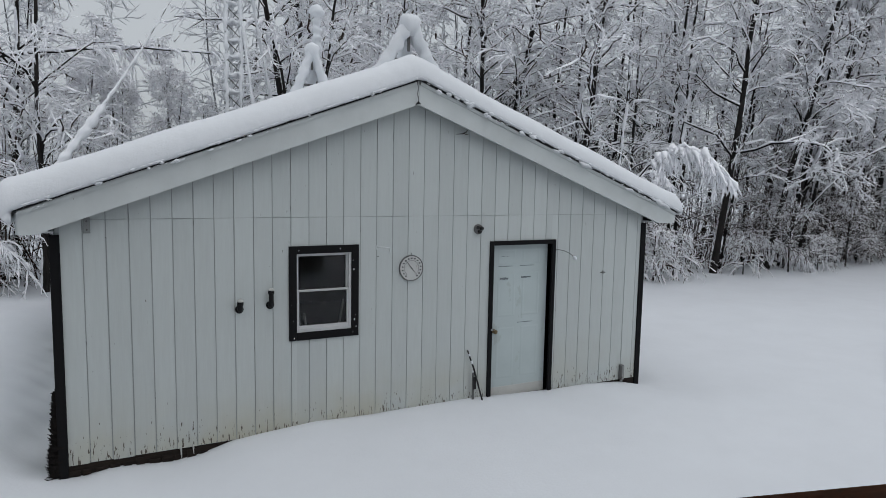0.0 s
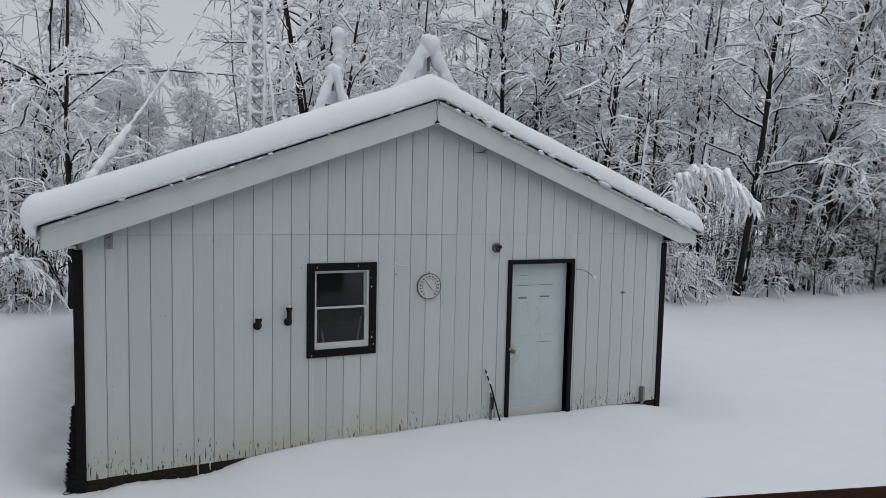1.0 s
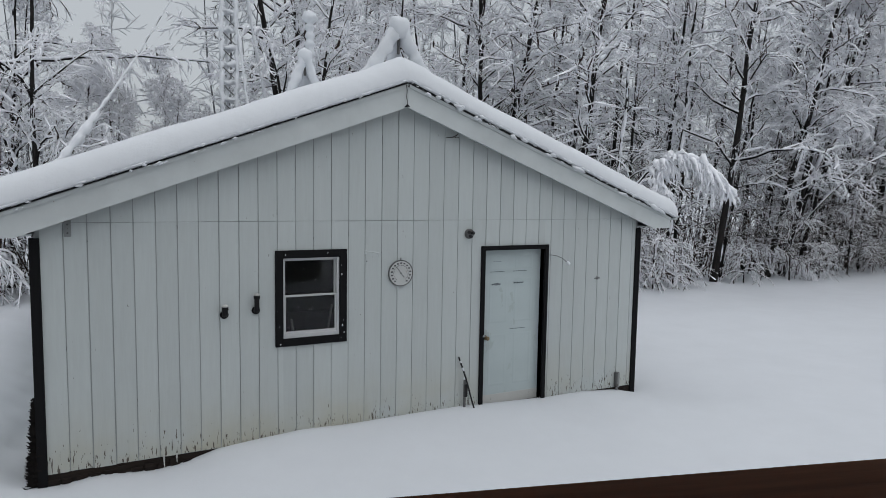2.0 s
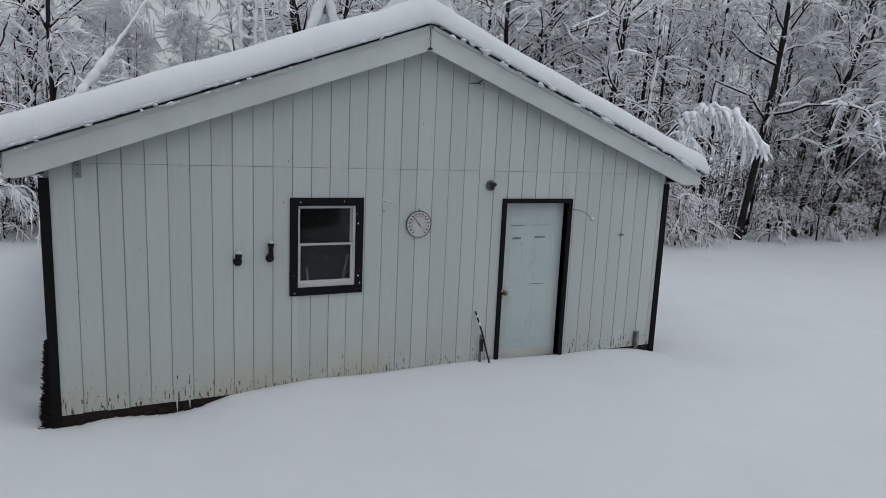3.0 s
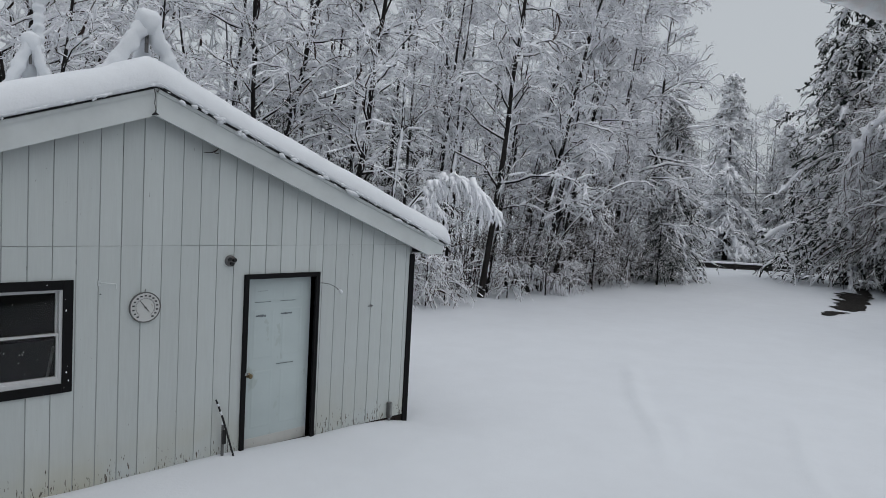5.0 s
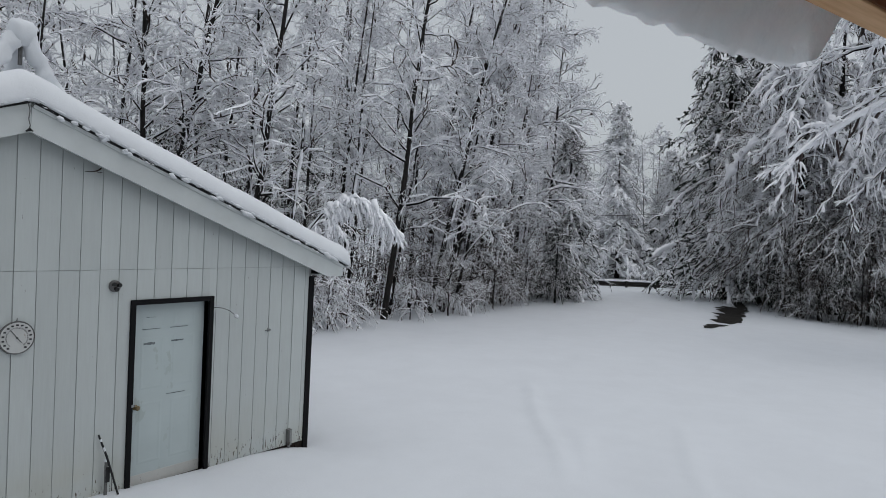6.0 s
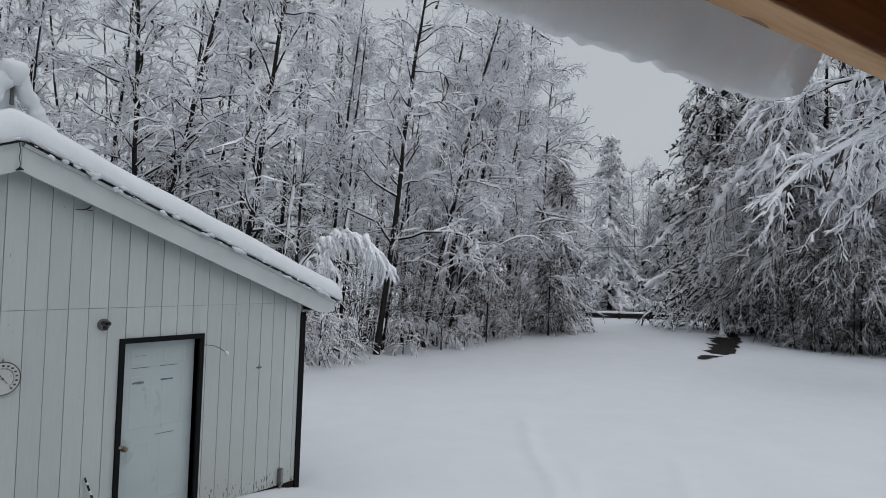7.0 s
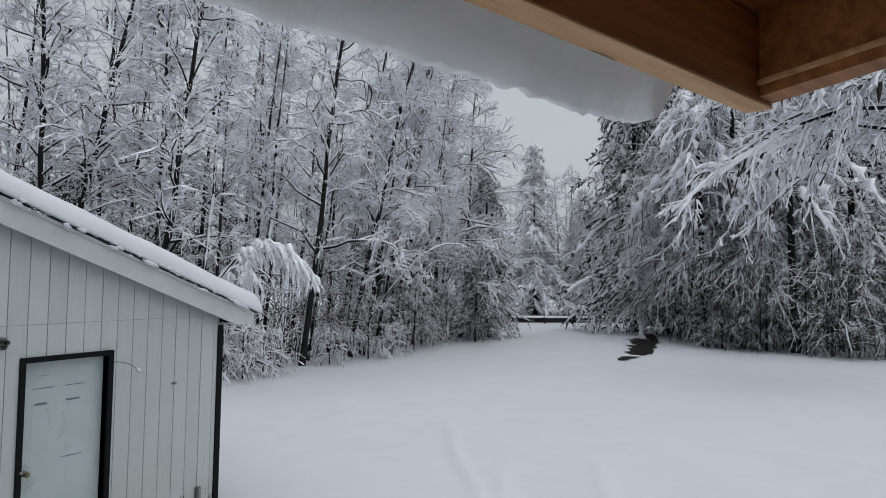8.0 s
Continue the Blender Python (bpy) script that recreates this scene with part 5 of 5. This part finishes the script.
placed(evergreen, [(34.4, -3.2, 0, 0, 0, 1.0), (34.8, -5.0, 0, 0, 70, 1.1), (34.6, -7.6, 0, 0, 140, 1.1), (35.6, -10.2, 0, 0, 210, 1.3), (36.0, -1.6, 0, 0, 280, 1.0), (40.4, 0.6, 0, 0, 110, 1.05), (39.2, -0.4, 0, 0, 330, 1.0), (29.2, 7.0, 0, 0, 30, 0.75), (57.0, 8.0, 0, 0, 20, 1.2), (58.5, 4.0, 0, 0, 80, 1.1), (55.0, 12.5, 0, 0, 150, 1.2), (60.0, 0.0, 0, 0, 200, 1.3), (14.2, 13.2, 0, 0, 60, 1.45), (16.9, 11.4, 0, 0, 190, 1.35), (13.2, 14.2, 0, 0, 310, 1.3)])


def arched_sapling(label, base, apex, tip, r0, seed, n2, hang, load, n3=5, first=0.35, fall=-0.15):
    """A sapling bent over by snow, from base through apex to tip, with twigs hanging from its arch."""
    rng = np.random.default_rng(seed)
    t = thing("arched_sapling", label, "sapling", base, "bowed saplings")
    b, a, c = np.zeros(3), np.subtract(apex, base), np.subtract(tip, base)
    K = 14
    s = np.linspace(0, 1, K)[:, None]
    ctrl = 2 * a - 0.5 * (b + c)
    P = ((1 - s) ** 2 * b + 2 * s * (1 - s) * ctrl + s ** 2 * c)[None] + rng.normal(0, 0.015, (1, K, 3))
    R = taper(1, r0, 0.01, K)
    link_mesh("stem", joined("stem", [tubes(P, R, 6)]), BARK, t)
    m2 = np.zeros(n2, int)
    s2 = rng.uniform(first, 1.0, n2)
    p2, t2 = along(P, m2, s2)
    w2 = side_ways(rng, t2, 0.9, fall)
    L2 = hang * rng.uniform(0.4, 1.25, n2)
    P2 = limbs(rng, p2, w2, L2, 6, rng.uniform(0.5, 1.1, n2), 0.12)
    R2 = taper(n2, 0.012, 0.005, 6)
    m3 = np.repeat(np.arange(n2), n3)
    p3, t3 = along(P2, m3, rng.uniform(0.15, 1, len(m3)))
    P3 = limbs(rng, p3, side_ways(rng, t3, 0.8, fall - 0.2), hang * rng.uniform(0.15, 0.55, len(m3)), 4, rng.uniform(0.3, 0.9, len(m3)), 0.12)
    R3 = taper(len(m3), 0.006, 0.004, 4)
    tagged(link_mesh("twig_spray", joined("twig_spray", [tubes(P2, R2, 4), tubes(P3, R3, 3)]), TWIG, t), kind="stuff")
    tagged(link_mesh("snow_load", joined("snow_load", [snow_on(rng, P, R, load * 0.9, 6), snow_on(rng, P2, R2, load, 6), snow_on(rng, P3, R3, load * 0.7, 5)]), SNOW_TWIG, t, "heavy clumps of snow"), kind="stuff")
    return t


arched_sapling("bowed sapling draped in heavy white snow", (13.0, 8.2, 0.3), (13.3, 5.9, 3.76), (14.05, 4.25, 3.34), 0.03, 41, 100, 0.38, 0.046, 6, 0.46, -0.3)
arched_sapling("bowed sapling draped in heavy white snow", (13.6, 8.6, 0.3), (13.9, 7.2, 3.2), (14.0, 5.9, 2.9), 0.025, 42, 26, 0.4, 0.045, 6, 0.5)
arched_sapling("low sapling arched down to the snow", (19.0, 9.5, 0.15), (20.35, 8.1, 1.42), (21.4, 6.6, 0.45), 0.022, 43, 74, 0.42, 0.02, 7, 0.4, -1.1)
arched_sapling("long thin trunk arched over by snow", (21.6, 8.6, 0.3), (23.3, 6.5, 4.1), (25.2, 5.2, 4.3), 0.03, 44, 8, 0.22, 0.03, 3)
arched_sapling("leaning trunk with snow on its back", (12.9, 11.3, 0.3), (15.85, 9.95, 5.6), (17.9, 8.7, 7.5), 0.06, 45, 8, 0.4, 0.045, 4, 0.5)
arched_sapling("long bough bowed level under snow", (-3.2, 12.2, 5.5), (0.4, 12.27, 6.28), (3.4, 12.1, 6.42), 0.045, 47, 34, 0.42, 0.034, 5, 0.25)
arched_sapling("dark stem bowed over beside the tower", (4.9, 10.3, 0.2), (4.62, 10.36, 6.25), (3.62, 10.5, 6.5), 0.055, 48, 10, 0.3, 0.05, 4, 0.55)
arched_sapling("low sapling arched down to the snow", (-2.6, 11.0, 0.3), (-1.9, 10.8, 1.6), (-1.0, 10.3, 0.8), 0.02, 46, 26, 0.4, 0.03, 5)

# conifers
spruce = build_tree("spruce", "dark spruce with drooping snow-laden boughs", 51, 15, 0.16, 150, 12, 9, 0.11, 0.2, (-50, -5), 0.35, (0.05, 0.026, 0.022), BARK, SPRUCE_NEEDLE, None, 0.7, 0.3, (0.07, 0.2), 0.008, under=0.8, clump=0.6, bend=0.16, bare=0.3, side=0.62, crook=1.6, sleeves=0.1, group="spruces", category="spruce", flat=True)
placed(spruce, [(31.4, 7.3, -0.02, 0.03, 70, 0.6), (40.8, 2.2, 0, 0.02, 40, 1.3), (41.4, 0.4, 0, 0.02, 75, 1.25)])
spruce_back = build_tree("spruce", "dark spruce standing deep behind the other trees", 56, 15, 0.16, 100, 7, 4, 0.03, 0.23, (-35, 0), 0.25, (0.05, 0.035, 0.028), BARK, SPRUCE_NEEDLE, None, 0.8, 0.2, (0.2, 0.5), 0.008, under=0.9, clump=0.6, bend=0.14, bare=0.35, group="spruces", category="spruce", flat=True)
placed(spruce_back, [(41.6, -2.0, 0, 0, 100, 0.9), (41.4, -5.6, 0, 0, 160, 0.95), (41.0, -9.4, 0, 0, 220, 0.95), (40.4, -13.0, 0, 0, 280, 0.9)])
spruce_far = build_tree("spruce", "distant spruce with snow-laden boughs", 54, 15, 0.16, 150, 9, 7, 0.02, 0.22, (-35, 5), 0.4, (0.07, 0.042, 0.034), BARK, SPRUCE_NEEDLE, None, 0.85, 0.25, (0.1, 0.28), 0.008, under=0.4, clump=0.6, bend=0.16, side=0.7, crook=1.5, sleeves=0.13, whole=0.25, group="spruces", category="spruce", flat=True)
placed(spruce_far, [(52.3, 12.98, -0.01, 0.02, 0, 0.95), (52.5, 17.2, 0, 0, 210, 0.75), (54.5, 9.6, 0, 0, 280, 0.72), (57.5, 7.2, 0, 0, 30, 0.85)])

# trees of the far road bend, bowed by snow
bowed = build_tree("bowed_tree", "broad leafless tree with fine branches bowed by snow", 58, 10, 0.1, 46, 13, 7, 0.24, 0.42, (15, 60), 0.75, (0.035, 0.019, 0.013), BARK, TWIG, None, 0.5, 0.0, (0.2, 0.55), 0.03, 5, 3, under=0.0, under2=0.6, bend=0.13, bare=0.2, whole=0.5, up=0.12, crook=1.6, trunk=TRUNK, toward=(140, 75), group="bowed trees by the road")
placed(bowed, [(37.0, -1.4, 0, 0.03, 0, 1.0), (36.4, -4.6, 0, 0.02, -15, 1.05), (39.6, -1.2, 0, 0.03, 10, 1.2), (37.0, -8.0, 0, 0, -20, 1.05), (56.5, 8.6, 0, 0, 20, 1.05)])
hemlock = build_tree("hemlock", "broad hemlock with long drooping snow-laden boughs", 52, 16, 0.24, 70, 12, 6, 0.12, 0.25, (-15, 30), 0.5, (0.05, 0.028, 0.019), BARK, NEEDLE, None, 0.6, 0.15, (0.15, 0.45), 0.01, under=0.0, under2=0.3, k3=3, clump=0.6, whole=0.4, sleeves=0.12, bend=0.18, paws=0.12, bare=0.2, group="hemlocks", category="hemlock", lumps=0.035)
placed(hemlock, [(38.2, -3.4, 0.0, 0.02, 0, 1.0), (38.0, -8.6, -0.02, 0.02, 110, 1.0)])
laden = build_tree("hemlock", "hemlock with boughs hanging under big paws of snow", 57, 14, 0.2, 60, 10, 6, 0.5, 0.24, (5, 45), 1.0, (0.06, 0.032, 0.022), BARK, NEEDLE, None, 0.5, 0.15, (0.1, 0.3), 0.01, under=0.0, under2=0.3, k3=3, sleeves=0.17, clump=0.6, bend=0.16, side=0.6, crook=1.5, paws=0.16, group="hemlocks", category="hemlock", lumps=0.05)
placed(laden, [(35.0, -2.4, -0.02, 0.04, 30, 0.95), (34.8, -6.2, -0.02, 0.04, 190, 1.0)])
fan = build_tree("hemlock", "tall hemlock whose long boughs fan out under thick snow", 59, 13, 0.22, 46, 20, 7, 0.5, 0.6, (12, 45), 0.52, (0.044, 0.03, 0.022), BARK, NEEDLE, None, 0.3, 0.2, (0.14, 0.4), 0.01, 5, 3, under=0.0, under2=0.3, sleeves=0.09, clump=0.6, bend=0.1, side=0.34, toward=(110, 32), paws=0.2, group="hemlocks", category="hemlock", lumps=0.045)
placed(fan, [(25.7, -11.3, 0, 0, 0, 1.12)])


# ---- far woods, paled in colour to imitate haze: too many to count ----
def far_woods():
    rng = np.random.default_rng(77)
    spots = []
    while len(spots) < 205:
        if rng.uniform() < 0.64:
            x, y = rng.uniform(-14, 44), rng.uniform(17, 44)
        else:
            x, y = rng.uniform(52, 85), rng.uniform(-25, 24)
        spots.append((x, y))
    xy = np.array(spots)
    n = len(xy)
    base = np.column_stack([xy, snow_height(xy[:, 0], xy[:, 1]) - 0.2])
    H = rng.uniform(9, 15, n)
    side = (xy[:, 0] - 0.4) / (xy[:, 1] + 7.2)
    H = np.where((side > 0.0) & (side < 0.16), 0.45 * H, H)
    way = np.column_stack([rng.normal(0, 0.06, (n, 2)), np.ones(n)])
    P0 = limbs(rng, base, way, H, 6, np.zeros(n), 0.04)
    R0 = taper(n, rng.uniform(0.04, 0.1, n), 0.015, 6)
    k1 = 16
    m1 = np.repeat(np.arange(n), k1)
    s1 = rng.uniform(0.12, 1, len(m1))
    p1, _ = along(P0, m1, s1)
    az, el = rng.uniform(0, 6.283, len(m1)), np.radians(rng.uniform(10, 65, len(m1)))
    d1 = np.column_stack([np.cos(az) * np.cos(el), np.sin(az) * np.cos(el), np.sin(el)])
    L1 = H[m1] * 0.22 * (1.1 - s1) * rng.uniform(0.6, 1.2, len(m1)) + 0.5
    P1 = limbs(rng, p1, d1, L1, 4, rng.uniform(0.1, 0.4, len(m1)), 0.1)
    R1 = taper(len(m1), 0.035, 0.015, 4)
    k2 = 5
    m2 = np.repeat(np.arange(len(m1)), k2)
    p2, t2 = along(P1, m2, rng.uniform(0.15, 1, len(m2)))
    P2 = limbs(rng, p2, side_ways(rng, t2, 0.9, 0.1), rng.uniform(0.5, 1.3, len(m2)), 2, np.full(len(m2), 0.2), 0.0)
    R2 = taper(len(m2), 0.034, 0.018, 2)
    trunks = link_mesh("far_trunks", joined("far_trunks", [tubes(P0, R0, 5)]), HAZE_BARK, None)
    tagged(trunks, "grey trunks of the distant wood, haze put into their colour", "woods", kind="stuff")
    twigs = link_mesh("far_branches", joined("far_branches", [tubes(P1, R1, 3), tubes(P2, R2, 3)]), HAZE_TWIG, None)
    tagged(twigs, "snowy branches of the distant wood, haze put into their colour", "woods", kind="stuff")


far_woods()


def thicket():
    """Thin upright stems that fill the edge of the wood."""
    rng = np.random.default_rng(88)
    n = 900
    x = rng.uniform(13, 34, n)
    y = np.interp(x, (13, 15.5, 18, 21, 28, 34), (10.2, 9.8, 8.6, 8.4, 8.2, 8.2)) + rng.exponential(2.0, n)
    right = np.arange(n) % 4 == 0
    x = np.where(right, rng.uniform(34, 44, n), x)
    y = np.where(right, rng.uniform(-11.5, -1.6, n) + 0.18 * (x - 34), y)
    left = rng.uniform(size=n) < 0.24
    x = np.where(left, rng.uniform(-9, 3.4, n), x)
    y = np.where(left, 12.3 + rng.exponential(2, n), y)
    base = np.column_stack([x, y, snow_height(x, y) - 0.1])
    L = rng.uniform(1.5, 5.0, n)
    P = limbs(rng, base, np.column_stack([rng.normal(0.05, 0.15, n), rng.normal(-0.06, 0.15, n), np.ones(n)]), L, 6, rng.uniform(0, 0.12, n), 0.1)
    R = taper(n, rng.uniform(0.01, 0.026, n), 0.005, 6)
    m = np.repeat(np.arange(n), 7)
    p, t = along(P, m, rng.uniform(0.2, 1, len(m)))
    P2 = limbs(rng, p, side_ways(rng, t, 1.1, 0.0), rng.uniform(0.3, 0.9, len(m)), 4, rng.uniform(0.1, 0.7, len(m)), 0.1)
    R2 = taper(len(m), 0.008, 0.004, 4)
    ob = link_mesh("thicket_stems", laden_mesh("thicket_stems", [(*tubes(P, R, 4), np.zeros(n * 20, int)), laden_tubes(P2, 2.7 * R2, 0.35, 0.15, 0.4)], TWIG, SNOW_TWIG), TWIG, None)
    tagged(ob, "dense brown saplings and brush under the trees", "brush", kind="stuff")


thicket()


# ---- roadside rail, bare wet patch, overhead wire ----
def guardrail():
    a, b = Vector((38.5, 15.0, 0.08)), Vector((56.0, -4.5, 0.08))
    g = thing("guardrail", "dark weathered steel guardrail with snow along its top", "guardrail", a)
    d = b - a
    ang = math.atan2(d.y, d.x)
    g.rotation_euler = (0, 0, ang)
    n = d.length
    prof = [(0.0, 0.30), (0.05, 0.36), (0.05, 0.43), (0.0, 0.47), (0.05, 0.51), (0.05, 0.58), (0.0, 0.64)]
    bm = bmesh.new()
    rows = [[bm.verts.new((x, y + o, z)) for y, z in prof] for x, o in ((0, 0), (n, 0))]
    back = [[bm.verts.new((x, y - 0.012, z)) for y, z in prof] for x in (0, n)]
    for r0_, r1_ in ((rows[0], rows[1]), (back[1], back[0])):
        for k in range(len(prof) - 1):
            bm.faces.new((r0_[k], r0_[k + 1], r1_[k + 1], r1_[k]))
    part("beam", bm, DARK_STEEL, g)
    for k in range(int(n / 2) + 1):
        part("post", box(2 * k - 0.06, 2 * k + 0.06, -0.15, -0.014, -0.4, 0.66), DARK_STEEL, g)
    pts = [(0.4 * k, 0.0, 0.68 + 0.015 * noise.noise(Vector((k * 0.6, 0, 5)))) for k in range(int(n / 0.4))]
    part("snow_top", rod(bmesh.new(), pts, [0.065 + 0.015 * noise.noise(Vector((k * 0.5, 3, 5))) for k in range(len(pts))], 8), SNOW_TWIG, g, "line of snow on the rail", True)


guardrail()


def wet_patch():
    rng = np.random.default_rng(5)
    bm = bmesh.new()
    top, bot = [], []
    for k in range(46):
        x = 26.0 + 13.0 * k / 45
        yc = np.interp(x, (26.0, 28.5, 31, 35, 39), (-0.62, -0.6, -0.25, 0.35, 1.2))
        h = np.interp(x, (26.0, 27.2, 28.8, 29.6, 33, 37, 39), (0.16, 0.28, 0.34, 0.6, 0.58, 0.55, 0.35))
        top.append((x, yc + h * (1 + 0.3 * rng.normal())))
        bot.append((x, yc - h * (1 + 0.16 * rng.normal())))
    tv = [bm.verts.new((x, y, float(snow_height(x, y)) + 0.012)) for x, y in top]
    bv = [bm.verts.new((x, y, float(snow_height(x, y)) + 0.012)) for x, y in bot]
    for k in range(45):
        bm.faces.new((bv[k], bv[k + 1], tv[k + 1], tv[k]))
    ob = part("bare_ground", bm, WET, None)
    tagged(ob, "dark bare wet patch melted through the snow", "bare ground", kind="structure")


wet_patch()
wr = thing("overhead_wire", "thin dark overhead wire between trees", "wire", (34.5, 16.0, 5.0))
part("strand", rod(bmesh.new(), [(0, 0, 0.2), (1.6, -3.5, -0.1), (3.2, -7.0, -0.25), (4.8, -11.5, 0.05), (6.4, -16, 0.5)], 0.018, 5), STEEL, wr)

# ---- the porch that the camera stands on ----
PORCH_TURN = -19.2
porch_roof = thing("porch_roof", "open pine porch roof with exposed beams under snow", "porch roof", (3.143, -6.738, 3.854))
porch_roof.rotation_euler = (0, 0, radians(PORCH_TURN))
PSL = 0.14
part("front_beam", box(-6.0, 0.0, -0.078, 0.0, 0.003, 0.24, 0.003), EAVE_WOOD, porch_roof, "knotty pine eave beam")
# thin sheet under the beam, its snow-lit brightness put into the colour
part("edge_strip", box(-6.0, 0.0, -0.079, 0.0, -0.005, 0.0025, 0.002), PALE_LIT_PINE, porch_roof, "beam underside in pine paled as if lit from the snow")


def sloped_box(x0, x1, y0, y1, z0, z1):
    """A box whose underside climbs as it runs back from the eave."""
    bm = box(x0, x1, y0, y1, z0, z1)
    for v in bm.verts:
        v.co.z += -v.co.y * PSL
    return bm


part("side_beam", sloped_box(-0.1, -0.002, -4.2, -0.081, 0.0, 0.24), EAVE_WOOD, porch_roof, "pine rake beam")
part("side_beam", sloped_box(-6.0, -5.9, -4.2, -0.081, 0.0, 0.24), EAVE_WOOD, porch_roof)
part("lip", sloped_box(-0.12, -0.102, -4.2, -0.083, 0.03, 0.042), PALE_LIT_PINE, porch_roof, "narrow pine moulding")
for k in range(9):
    x = -1.13 - 0.6 * k
    part("rafter", sloped_box(x - 0.02, x + 0.02, -4.2, -0.081, 0.0, 0.238), EAVE_WOOD, porch_roof)
for k in range(22):
    y = -0.19 * k
    part("roof_plank", sloped_box(-6.0, 0.05, y - 0.186, y, 0.242, 0.262), EAVE_WOOD, porch_roof)


def porch_snow():
    xs = np.arange(-6.0, -0.235, 0.025)
    prof = [(-0.02, 0.245), (0.04, 0.20), (0.12, 0.1), (0.19, 0.012), (0.235, -0.04), (0.265, -0.045), (0.288, 0.01), (0.298, 0.11), (0.28, 0.22), (0.22, 0.34), (0.08, 0.46), (-0.2, 0.55), (-1.0, 0.68), (-4.2, 1.15)]
    X = np.zeros((len(xs), len(prof)))
    Y, Z = X.copy(), X.copy()
    for i, x in enumerate(xs):
        end = 0.92 * min(1.0, (-0.245 - x) / 0.12 + 0.6)
        for j, (y, z) in enumerate(prof):
            lipw = math.exp(-((j - 4.5) / 2.0) ** 2)
            w = noise.noise(Vector((x * 2.2, j * 0.25, 0))) * 0.018 + noise.noise(Vector((x * 9, j * 0.8, 4))) * 0.006 + noise.noise(Vector((x * 26, j * 1.7, 9))) * 0.012
            X[i, j], Y[i, j], Z[i, j] = x, (y + w * (0.4 + lipw)) * (end if y > 0 else 1), z + (w * 1.3 + 0.009 * (noise.noise(Vector((x * 34, 0.5, 5))) + 0.6 * noise.noise(Vector((x * 15, 0.5, 8)))) * (j in (4, 5))) * lipw + noise.noise(Vector((x * 1.5, y, 7))) * 0.02 * (j > 8)
    return grid_mesh("porch_snow", X, Y, Z)


ps = link_mesh("porch_snow", porch_snow(), SNOW_EAVE, None)
ps.matrix_basis = porch_roof.matrix_basis.copy()
ps.location, ps.rotation_euler = (3.143, -6.738, 3.854), (0, 0, radians(PORCH_TURN))
tagged(ps, "heavy snow curling over the porch eave", "snow")

RAIL_TURN = -15.23
railing = thing("deck_railing", "dark brown stained wooden deck railing", "railing", (0.548, -6.6025, 2.907))
railing.rotation_euler = (0, 0, radians(RAIL_TURN))
part("top_rail", box(-2.6, 3.0, -0.14, 0.0, -0.038, 0.0, 0.004), RAIL_WOOD, railing, "flat stained top rail")
for x in (-2.5, 0.9, 2.8):
    part("post", box(x, x + 0.09, -0.115, -0.025, -1.0, -0.039), RAIL_WOOD, railing)
deck = link_mesh("deck_floor", bpy.data.meshes.new("deck_floor"), RAIL_WOOD, None)
bm = bmesh.new()
for k in range(18):
    box(-2.8, 3.1, -0.14 * k - 0.135, -0.14 * k, -0.04, 0.0, bm=bm)
bm.to_mesh(deck.data)
bm.free()
deck.location, deck.rotation_euler = (0.548, -6.6025, 1.905), (0, 0, radians(RAIL_TURN))
tagged(deck, "brown stained plank deck floor", "deck", kind="structure")
# out of view: made large to keep sky light off the garage front
hw = link_mesh("wall_house", bpy.data.meshes.new("wall_house"), HOUSE_WALL, None)
bm = box(-10.0, 5.0, -4.35, -4.22, -3.6, 3.6)
bm.to_mesh(hw.data)
bm.free()
hw.location, hw.rotation_euler = (3.143, -6.738, 3.854), (0, 0, radians(PORCH_TURN))
tagged(hw, "plain unseen house wall behind the porch, sized to block skylight", "wall", kind="structure")
